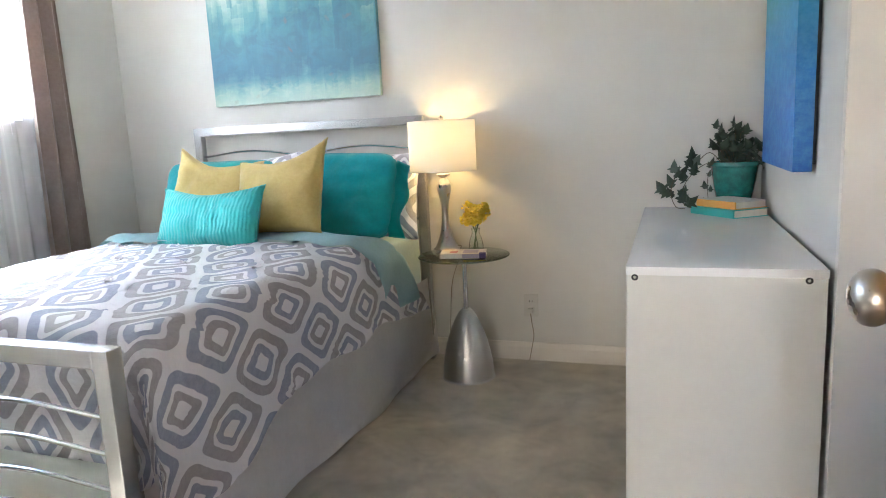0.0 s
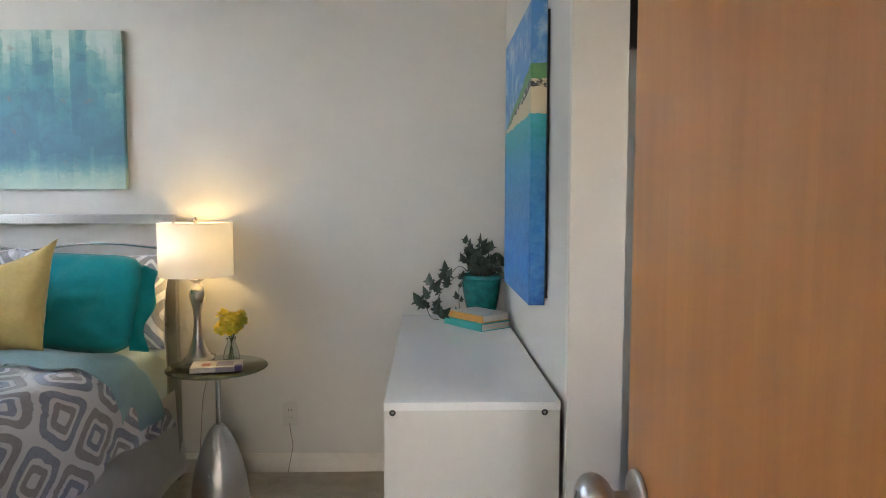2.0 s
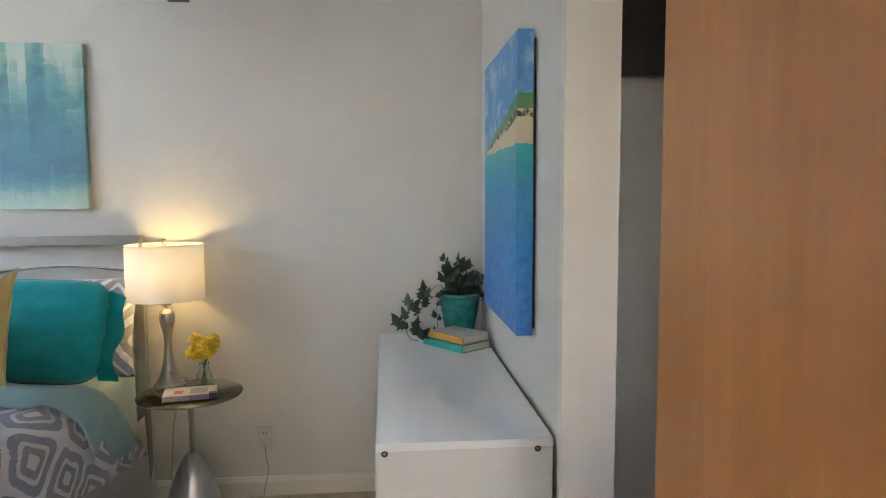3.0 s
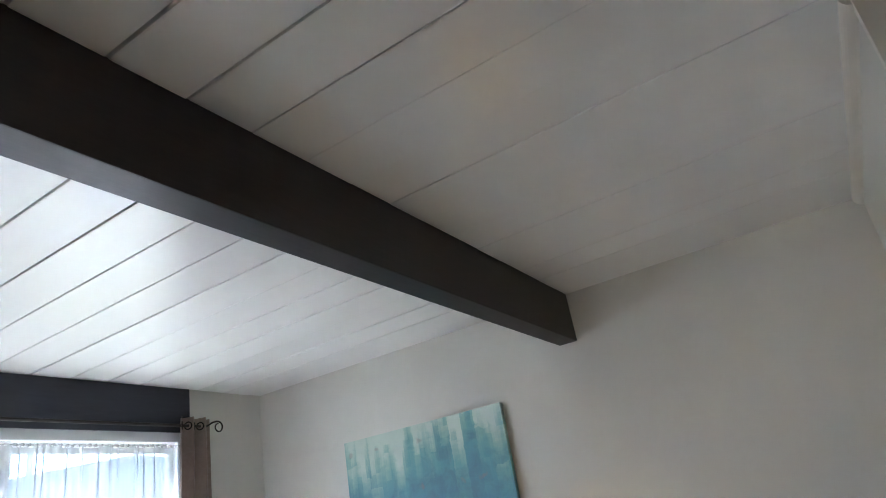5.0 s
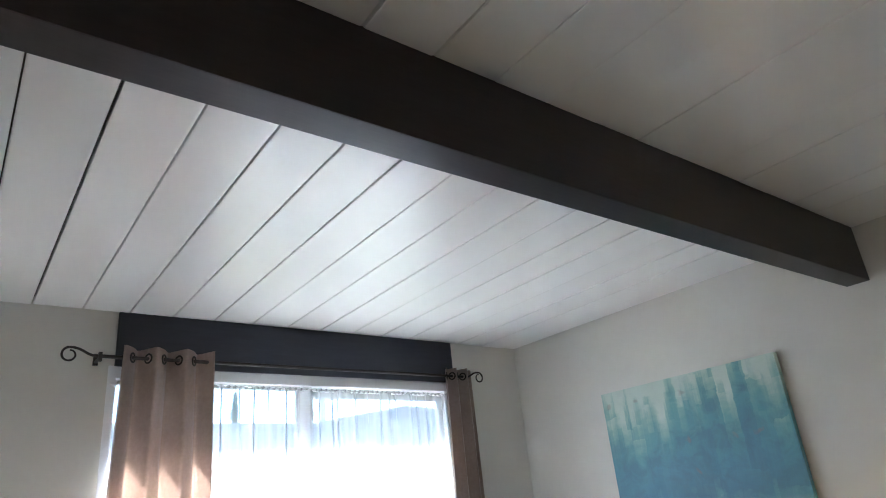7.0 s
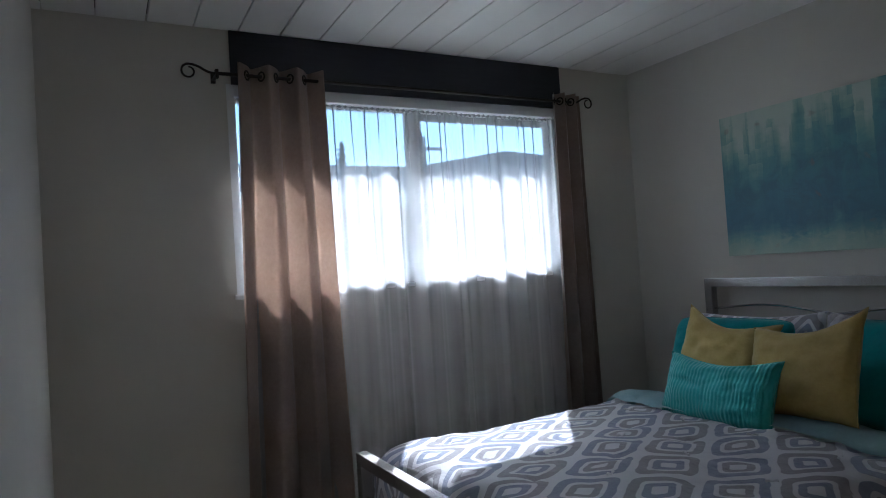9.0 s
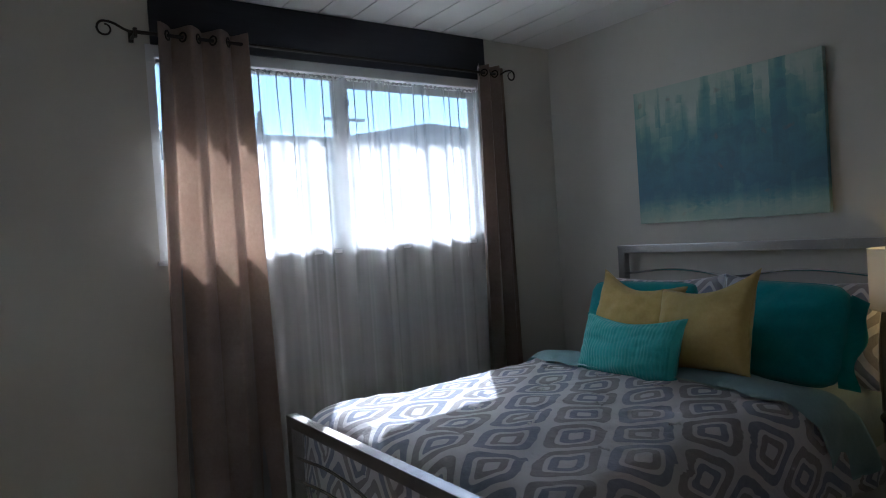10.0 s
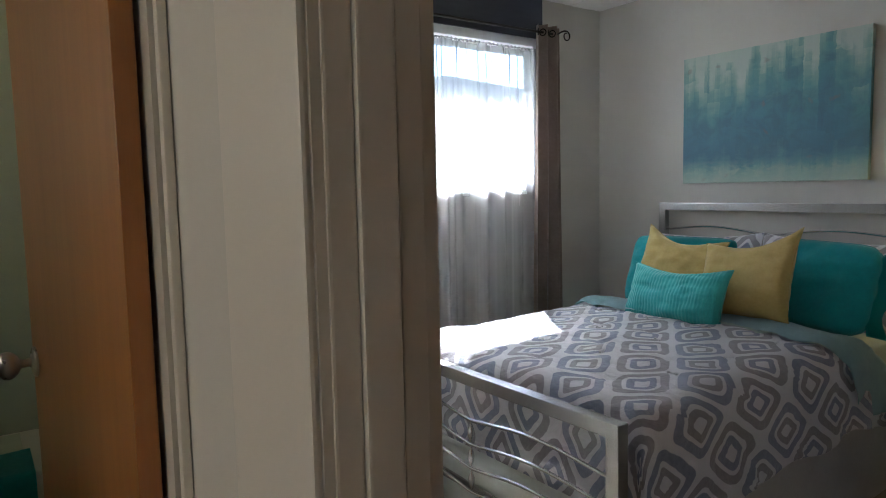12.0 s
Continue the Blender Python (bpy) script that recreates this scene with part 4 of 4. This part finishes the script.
# ---- pillows ----
def pillow(name, center, w, h, thick, tilt, yaw, roll, mat, label, ears=0.10, sag=0.0, uvs=1.0, seed=0, flange=0.0, n=30, tips=(0.0, 0.0), blunt=0.0):
    """A stuffed cushion with pulled-out corners, leaning back by tilt degrees."""
    ob = tagged(new(name), label, "pillow", "pillows on the bed")
    ob.matrix_basis = pose(*center, 0, 0, yaw) @ pose(0, 0, 0, -tilt) @ pose(0, 0, 0, 0, roll, 0)
    bm = bmesh.new()
    uvl = bm.loops.layers.uv.new("UVMap")

    def at(i, j, side):
        u, v_ = 2 * i / n - 1, 2 * j / n - 1
        eu, ev = 1 - abs(u) ** 2.4, 1 - abs(v_) ** 2.4
        x = w / 2 * u * (1 - ears * (1 - v_ * v_) * abs(u) ** 3)
        z = h / 2 * v_ * (1 - ears * (1 - u * u) * abs(v_) ** 3)
        x *= 1 - blunt * (u * v_) ** 4
        z *= 1 - blunt * (u * v_) ** 4
        z -= sag * max(0.0, v_) ** 2 * (1 - u * u) ** 1.5
        z += tips[0] * max(0.0, -u * 0.75 + 0.25) ** 3 * max(0.0, v_) ** 2 + tips[1] * max(0.0, u * 0.75 + 0.25) ** 3 * max(0.0, v_) ** 2
        th_ = thick / 2 * max(0.0, eu * ev) ** 0.42
        th_ *= 1 + 0.16 * (0.0 - v_) + 0.10 * noise.noise((u * 1.7 + seed, v_ * 1.7, seed))
        cr = 0.010 * noise.noise((u * 4 + seed, v_ * 4, 3.3 + seed)) + 0.004 * noise.noise((u * 12, v_ * 12, seed + 9.1))
        edge = min(1.0, 4 * max(0.0, min(eu, ev)))
        return (x, side * (th_ + cr * edge), z)

    front = [[bm.verts.new(at(i, j, -1)) for j in range(n + 1)] for i in range(n + 1)]
    back = [[front[i][j] if i in (0, n) or j in (0, n) else bm.verts.new(at(i, j, 1)) for j in range(n + 1)] for i in range(n + 1)]
    for sh in (front, back):
        for i in range(n):
            for j in range(n):
                fc = bm.faces.new((sh[i][j], sh[i + 1][j], sh[i + 1][j + 1], sh[i][j + 1]))
                fc.smooth = True
                for lp, (a, b) in zip(fc.loops, ((i, j), (i + 1, j), (i + 1, j + 1), (i, j + 1))):
                    lp[uvl].uv = (a / n * w * uvs, b / n * h * uvs)
    part("cushion", bm, mat, ob)
    def rim(k):
        k = k % (4 * n)
        if k < n:
            return at(k, 0, 0)
        if k < 2 * n:
            return at(n, k - n, 0)
        if k < 3 * n:
            return at(3 * n - k, n, 0)
        return at(0, 4 * n - k, 0)
    part("seam", rod([rim(k) for k in range(0, 4 * n + 1)], 0.0022, 6), mat, ob)
    if flange:
        def fl(u, w_):
            return (w / 2 * (0.93 + flange * w_ / (w / 2)) + 0.012 * math.sin(u * 11 + 2), 0.020 * math.sin(u * 8 + w_ * 2) * w_ - 0.01, h / 2 * (-0.90 + 1.70 * u) - 0.03 * w_ * u)
        part("open_end", grid(24, 8, fl, None, 0.003), mat, ob, "loose open end of the pillowcase")
    return ob


pillow("pillow_sham", (-2.16, 3.345, 0.868), 0.68, 0.43, 0.15, 14, 0, 0, PRINT_SHAM, "white sham printed with grey diamonds, against the headboard", 0.05, seed=1, tips=(0.0, 0.03))
pillow("pillow_sham", (-1.475, 3.345, 0.868), 0.69, 0.43, 0.15, 14, 0, 0, PRINT_SHAM, "white sham printed with grey diamonds, against the headboard", 0.05, seed=2, tips=(0.03, 0.0))
pillow("teal_pillow", (-2.18, 3.175, 0.880), 0.64, 0.43, 0.17, 20, 4, 0, TEAL, "teal cotton bed pillow leaning on a printed sham", 0.04, blunt=0.10, seed=3)
pillow("teal_pillow", (-1.43, 3.165, 0.892), 0.52, 0.43, 0.18, 20, -3, 2, TEAL, "teal cotton bed pillow with a loose open end", 0.03, blunt=0.16, seed=5, flange=0.075)
pillow("yellow_cushion", (-2.078, 3.02, 0.915), 0.47, 0.43, 0.15, 22, 6, 5, YELLOW, "mustard yellow square cushion with a dented top edge", 0.11, 0.05, seed=7, tips=(0.022, -0.025))
pillow("yellow_cushion", (-1.642, 2.915, 0.925), 0.475, 0.415, 0.16, 22, -4, -5, YELLOW, "mustard yellow square cushion standing in front of its pair", 0.12, 0.04, seed=8, tips=(-0.03, 0.035))
pillow("lumbar_cushion", (-1.892, 2.735, 0.840), 0.565, 0.288, 0.14, 20, -4, -1, RIBBED, "turquoise oblong cushion with rippled ribbing", 0.08, 0.03, 1.0, seed=11)

# ---- dresser ----
DY0, DY1, DXA, DXB, DZ = 2.108, 3.505, -0.084, 0.391, 0.78
dr = thing("dresser", ((DXA + DXB) / 2, DY0, 0), "white lacquered dresser with a glossy top", "dresser")
hx = (DXB - DXA) / 2
L = DY1 - DY0
top = part("top_panel", boxes(((-hx, -0.001, DZ - 0.022), (hx, L, DZ)), bevel=0.0012), LACQUER, dr, "mirror-glossy white top")
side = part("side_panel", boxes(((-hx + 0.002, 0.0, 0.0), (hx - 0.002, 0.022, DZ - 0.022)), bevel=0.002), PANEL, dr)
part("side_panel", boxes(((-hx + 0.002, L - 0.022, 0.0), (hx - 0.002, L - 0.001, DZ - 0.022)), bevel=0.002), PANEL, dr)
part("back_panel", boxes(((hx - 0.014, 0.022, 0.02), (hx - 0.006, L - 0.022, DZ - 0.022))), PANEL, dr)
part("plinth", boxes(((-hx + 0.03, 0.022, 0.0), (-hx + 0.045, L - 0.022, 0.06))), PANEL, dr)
for x in (-0.061, 0.348):
    bm = lathe([(0.0, 0.0), (0.0035, 0.0), (0.0045, 0.0015), (0.0085, 0.0020), (0.0090, 0.0)], 20)
    bmesh.ops.transform(bm, matrix=Matrix.Translation((x - (DXA + DXB) / 2, 0.0005, 0.752)) @ Matrix.Rotation(radians(90), 4, "X"), verts=bm.verts)
    fit_ = part("cam_fitting", bm, SLOT, side, "dark ring of a furniture fitting")
    bm = lathe([(0.0, 0.0026), (0.0036, 0.0026), (0.0036, 0.0)], 16)
    bmesh.ops.transform(bm, matrix=Matrix.Translation((x - (DXA + DXB) / 2, 0.0005, 0.752)) @ Matrix.Rotation(radians(90), 4, "X"), verts=bm.verts)
    part("screw_head", bm, CHROME, side)
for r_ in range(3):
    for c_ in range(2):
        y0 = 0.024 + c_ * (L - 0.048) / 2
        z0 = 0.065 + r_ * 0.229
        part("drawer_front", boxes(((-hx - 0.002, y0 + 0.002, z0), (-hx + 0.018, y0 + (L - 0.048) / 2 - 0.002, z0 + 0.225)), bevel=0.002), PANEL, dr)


def book(name, loc, rz, w, l, h, cover, label, spine_bits=(), face=None):
    """Closed hardback: two boards, a rounded spine, a page block set back."""
    ob = thing(name, loc, label, "book", "", rz)
    part("page_block", boxes(((0.004, 0.004, 0.003), (w - 0.004, l - 0.004, h - 0.003)), bevel=0.001), PAPER, ob, "cream pages")
    part("cover_board", boxes(((0, 0, 0), (w, l, 0.003)), bevel=0.001), cover, ob)
    part("cover_board", boxes(((0, 0, h - 0.003), (w, l, h)), bevel=0.001), face or cover, ob)
    part("spine", boxes(((-0.003, 0, 0.0005), (0.0035, l, h - 0.0005)), bevel=0.0012), cover, ob)
    for nm, lo, hi, mt in spine_bits:
        part(nm, boxes((lo, hi)), mt, ob)
    return ob


book("book", (0.257, 3.066, DZ), 36, 0.165, 0.250, 0.032, BOOK_TE, "closed book in a plain teal cover")
book("book", (0.264, 3.086, DZ + 0.032), 38, 0.155, 0.215, 0.030, BOOK_OR, "orange-spined book with a pale cover on the teal one", face=BOOK_PALE)

# ---- ivy in a pot ----
PX, PY = 0.285, 3.420
pot = thing("ivy_plant", (PX, PY, DZ), "dark green trailing ivy in a glazed teal pot", "potted plant")
bm = lathe(smooth_profile([(0.0, 0.0), (0.056, 0.0), (0.062, 0.006), (0.082, 0.10), (0.093, 0.175), (0.098, 0.185), (0.098, 0.200), (0.090, 0.200), (0.086, 0.170)], 4), 36)
part("pot", bm, GLAZE, pot, "mottled glazed teal ceramic", True)
part("soil", lathe([(0.0, 0.178), (0.087, 0.174)], 24), SOIL, pot)
lobes = [(0, 0.0), (0.10, -0.02), (0.30, 0.10), (0.20, 0.18), (0.52, 0.34), (0.24, 0.42), (0.22, 0.55), (0.0, 1.0)]
outline = [(x, y) for x, y in lobes] + [(-x, y) for x, y in lobes[-2:0:-1]]


def leaf_mesh():
    bm = bmesh.new()
    mid = bm.verts.new((0, 0.36, 0.05))
    vs = [bm.verts.new((x, y, -0.35 * x * x - 0.10 * y * y)) for x, y in outline]
    for k in range(len(vs)):
        bm.faces.new((mid, vs[k], vs[(k + 1) % len(vs)]))
    me = bpy.data.meshes.new("leaf")
    bmesh.ops.recalc_face_normals(bm, faces=bm.faces)
    bm.to_mesh(me)
    bm.free()
    me.materials.append(IVY)
    return me


LEAF = leaf_mesh()
rg = random.Random(11)


def vine(pts, leaves, size, bare=0.0):
    pts = smooth_profile(pts, 5)
    part("stem", rod(pts, 0.0016, 5), STEM, pot)
    for k in range(leaves):
        t = bare + (1 - bare) * (k + 0.6) / leaves
        i = min(len(pts) - 2, int(t * (len(pts) - 1)))
        p = Vector(pts[i])
        ob = new("leaf", LEAF)
        ob.parent = pot
        a = rg.uniform(0, 360)
        s = size * rg.uniform(0.75, 1.25)
        off = Vector((rg.uniform(-1, 1), rg.uniform(-1, 1), rg.uniform(-0.5, 0.9))) * size * 0.45
        ob.matrix_basis = Matrix.Translation(p + off) @ pose(0, 0, 0, rg.uniform(35, 110), rg.uniform(-35, 35), a * 0.35 - 60) @ Matrix.Scale(s, 4)


for k in range(25):
    a = rg.uniform(0, 6.28)
    r = rg.uniform(0.03, 0.11)
    h = rg.uniform(0.03, 0.15)
    base = (0.05 * math.cos(a) * rg.random(), 0.05 * math.sin(a) * rg.random(), 0.175)
    vine([base, (0.6 * r * math.cos(a), 0.6 * r * math.sin(a), 0.19 + h * 0.8), (r * math.cos(a), r * math.sin(a), 0.185 + h)], 5, 0.046)
vine([(-0.04, -0.01, 0.18), (-0.10, -0.05, 0.245), (-0.16, -0.09, 0.20), (-0.205, -0.12, 0.18), (-0.245, -0.15, 0.14), (-0.255, -0.17, 0.08), (-0.235, -0.18, 0.03), (-0.20, -0.185, 0.022)], 13, 0.058, 0.30)
vine([(-0.05, -0.03, 0.18), (-0.11, -0.06, 0.20), (-0.165, -0.10, 0.165), (-0.20, -0.13, 0.12), (-0.215, -0.15, 0.07), (-0.20, -0.15, 0.03)], 8, 0.050, 0.2)
vine([(-0.06, 0.0, 0.18), (-0.10, 0.0, 0.16), (-0.105, -0.01, 0.08), (-0.10, -0.02, 0.015)], 6, 0.034)
vine([(0.04, -0.02, 0.19), (0.09, -0.05, 0.21), (0.105, -0.07, 0.17)], 5, 0.034)

# ---- paintings ----
pa = thing("abstract_painting", (-2.382, YN, 1.372), "unframed canvas of teal vertical streaks over blue and foam", "painting")
part("canvas", boxes(((0, -0.036, 0), (1.008, -0.006, 0.730)), bevel=0.003), ART_SEA, pa)
for lo, hi in (((0.01, 0.01), (0.998, 0.05)), ((0.01, 0.68), (0.998, 0.72)), ((0.01, 0.05), (0.05, 0.68)), ((0.958, 0.05), (0.998, 0.68))):
    part("stretcher_bar", boxes(((lo[0], -0.0058, lo[1]), (hi[0], -0.0008, hi[1]))), POLEWOOD, pa)
pb = thing("coast_painting", (0.400, 2.385, 0.998), "unframed deep canvas of a coast with turquoise and blue water", "painting")
part("canvas", boxes(((-0.056, 0, 0), (-0.007, 0.640, 0.922)), bevel=0.002), ART_COAST, pb)
part("stretcher", boxes(((-0.007, 0.02, 0.02), (0.0045, 0.62, 0.90))), SLOT, pb)

# ---- bedside table, lamp, flowers, book ----
TX, TY, TZ = -0.885, 3.24, 0.600
tb = thing("side_table", (TX, TY, 0), "round glass side table on a silver bell-shaped base", "side table")
part("base", lathe(smooth_profile([(0.0, 0.002), (0.119, 0.002), (0.122, 0.010), (0.122, 0.030), (0.114, 0.100), (0.093, 0.190), (0.063, 0.270), (0.038, 0.318), (0.026, 0.332), (0.020, 0.338), (0.0, 0.338)], 4), 48), SILVER, tb, "silver painted bell-shaped base", True)
part("column", lathe([(0.0115, 0.336), (0.0115, 0.588)], 20), CHROME, tb, "", True)
part("mounting_disc", lathe([(0.0, 0.584), (0.035, 0.584), (0.035, 0.5905), (0.0, 0.5905)], 24), CHROME, tb)
part("glass_top", lathe([(0.0, 0.591), (0.210, 0.591), (0.2145, 0.5935), (0.2145, 0.5975), (0.210, 0.600), (0.0, 0.600)], 56), Mat("smoked_green_glass", (0.34, 0.42, 0.39), 0.02, Transmission_Weight=1.0, IOR=1.5).m, tb, "round glass with a dark polished edge", True)

LX, LY = -1.010, 3.366
lamp = thing("table_lamp", (LX, LY, TZ), "lit table lamp with a nickel body and white drum shade", "lamp")
part("body", lathe(smooth_profile([(0.0, 0.001), (0.062, 0.001), (0.062, 0.008), (0.052, 0.020), (0.034, 0.062), (0.021, 0.120), (0.0165, 0.175), (0.019, 0.225), (0.029, 0.270), (0.0335, 0.300), (0.029, 0.325), (0.016, 0.345), (0.013, 0.352), (0.030, 0.362), (0.033, 0.368), (0.020, 0.372), (0.009, 0.376), (0.009, 0.42)], 4), 40), NICKEL, lamp, "turned satin nickel body", True)
part("shade", grid(56, 1, lambda u, w: (0.161 * math.cos(2 * math.pi * u), 0.161 * math.sin(2 * math.pi * u), 0.386 + 0.236 * w)), SHADE, lamp, "white linen drum shade, glowing")
for z in (0.386, 0.620):
    part("shade_rim", rod([(0.161 * math.cos(2 * math.pi * k / 48), 0.161 * math.sin(2 * math.pi * k / 48), z) for k in range(49)], 0.0022, 6), SHADE, lamp)
for k in range(3):
    a = 2 * math.pi * k / 3 + 0.4
    part("spider_arm", rod([(0, 0, 0.612), (0.161 * math.cos(a), 0.161 * math.sin(a), 0.614)], 0.0018, 5), NICKEL, lamp)
for s in (-1, 1):
    part("harp", rod(smooth_profile([(0.012 * s, 0, 0.42), (0.045 * s, 0, 0.47), (0.045 * s, 0, 0.55), (0.0, 0, 0.612)], 5), 0.0018, 5), NICKEL, lamp)
part("finial", lathe(smooth_profile([(0.0, 0.612), (0.008, 0.613), (0.007, 0.620), (0.010, 0.628), (0.011, 0.638), (0.006, 0.646), (0.0, 0.648)], 3), 20), NICKEL, lamp, "", True)
bm = bmesh.new()
bmesh.ops.create_uvsphere(bm, u_segments=20, v_segments=12, radius=0.026)
bmesh.ops.translate(bm, verts=bm.verts, vec=(0, 0, 0.535))
gl = Mat("lit_bulb", (1, 0.9, 0.7), 0.5)
gl.b.inputs["Emission Color"].default_value = (1.0, 0.64, 0.22, 1)
gl.b.inputs["Emission Strength"].default_value = BULB_POWER / (math.pi * 4 * math.pi * 0.026 ** 2)
part("bulb", bm, gl.m, lamp, "warm lit bulb", True)

part("power_cord", rod(smooth_profile([(0.02, 0.05, 0.004), (0.03, 0.15, -0.02), (-0.035, 0.165, -0.20), (-0.055, 0.17, -0.40), (-0.07, 0.17, -0.597)], 6), 0.002, 6), CORD, lamp)

vx, vy = -0.842, 3.305
fl = thing("flower_vase", (vx, vy, TZ), "yellow carnations in a small clear glass vase", "flowers")
vase = lathe(smooth_profile([(0.0, 0.002), (0.030, 0.002), (0.034, 0.006), (0.035, 0.03), (0.028, 0.065), (0.019, 0.085), (0.018, 0.10), (0.022, 0.112), (0.020, 0.112), (0.016, 0.10), (0.017, 0.086), (0.026, 0.065), (0.032, 0.03), (0.030, 0.008), (0.0, 0.006)], 3), 28)
part("vase", vase, GLASS, fl, "clear glass bottle vase", True)
rg = random.Random(5)
for k, (ox, oy, oz, r0) in enumerate(((0.012, -0.022, 0.172, 0.042), (-0.030, -0.010, 0.158, 0.034), (-0.032, 0.004, 0.212, 0.027), (0.030, 0.004, 0.186, 0.036), (0.044, 0.010, 0.208, 0.024), (0.004, 0.022, 0.185, 0.034))):
    r = r0 * 1.22
    part("stalk", rod(smooth_profile([(-0.3 * ox, -0.3 * oy, 0.012), (0.1 * ox, 0.1 * oy, 0.10), (ox, oy, oz)], 4), 0.0018, 5), LEAFSTALK, fl)
    bm = bmesh.new()
    for q in range(90):
        a = rg.uniform(0, 6.28)
        el = rg.uniform(-1.1, 1.45)
        rr = r * rg.uniform(0.75, 1.1)
        d = Vector((math.cos(a) * math.cos(el), math.sin(a) * math.cos(el), math.sin(el) * 0.9))
        sd = d.cross(Vector((0, 0, 1)) if el < 1.2 else Vector((1, 0, 0))).normalized() * rr * rg.uniform(0.25, 0.42)
        up = d.cross(sd).normalized() * rr * 0.16
        o = Vector((ox, oy, oz))
        ps = [o + d * rr * 0.15, o + d * rr * 0.7 - sd, o + d * rr * 0.95 - sd * 0.55 + up, o + d * rr * 1.02, o + d * rr * 0.95 + sd * 0.55 - up, o + d * rr * 0.7 + sd]
        bm.faces.new([bm.verts.new(p) for p in ps])
    part("bloom", bm, PETAL, fl, "ruffled yellow bloom")

book("paperback", (-0.955, 3.105, TZ), 12, 0.205, 0.125, 0.022, BOOK_CR, "pale paperback with lilac and rose patches on its cover",
     (("spine_band", (0.10, -0.0006, 0.002), (0.175, 0.0004, 0.020), BOOK_LI), ("spine_end", (0.176, -0.0008, 0.0005), (0.2055, 0.03, 0.0224), BOOK_VI),
      ("cover_patch", (0.04, 0.03, 0.0221), (0.075, 0.075, 0.0226), BOOK_RD), ("cover_patch", (0.10, 0.02, 0.0221), (0.17, 0.10, 0.0226), BOOK_LI)))

# ---- outlet and cord ----
ot = thing("wall_outlet", (-0.634, YN, 0.285), "ivory double wall outlet with a cord", "outlet")
part("cover_plate", boxes(((-0.036, -0.006, -0.058), (0.036, -0.0005, 0.058)), bevel=0.003), PLASTIC, ot)
for z in (-0.022, 0.022):
    soc = part("socket", boxes(((-0.017, -0.0085, z - 0.014), (0.017, -0.0055, z + 0.014)), bevel=0.002), PLASTIC, ot)
    for x in (-0.007, 0.007):
        part("slot", boxes(((x - 0.0014, -0.0092, z - 0.005), (x + 0.0014, -0.0083, z + 0.006))), SLOT, soc)
part("plug", boxes(((-0.013, -0.030, -0.036), (0.013, -0.0092, -0.010)), bevel=0.004), PLASTIC, ot)
part("cord", rod(smooth_profile([(0, -0.022, -0.034), (0.006, -0.020, -0.09), (0.014, -0.018, -0.15), (0.004, -0.020, -0.21), (-0.01, -0.024, -0.281)], 5), 0.002, 6), CORD, ot)
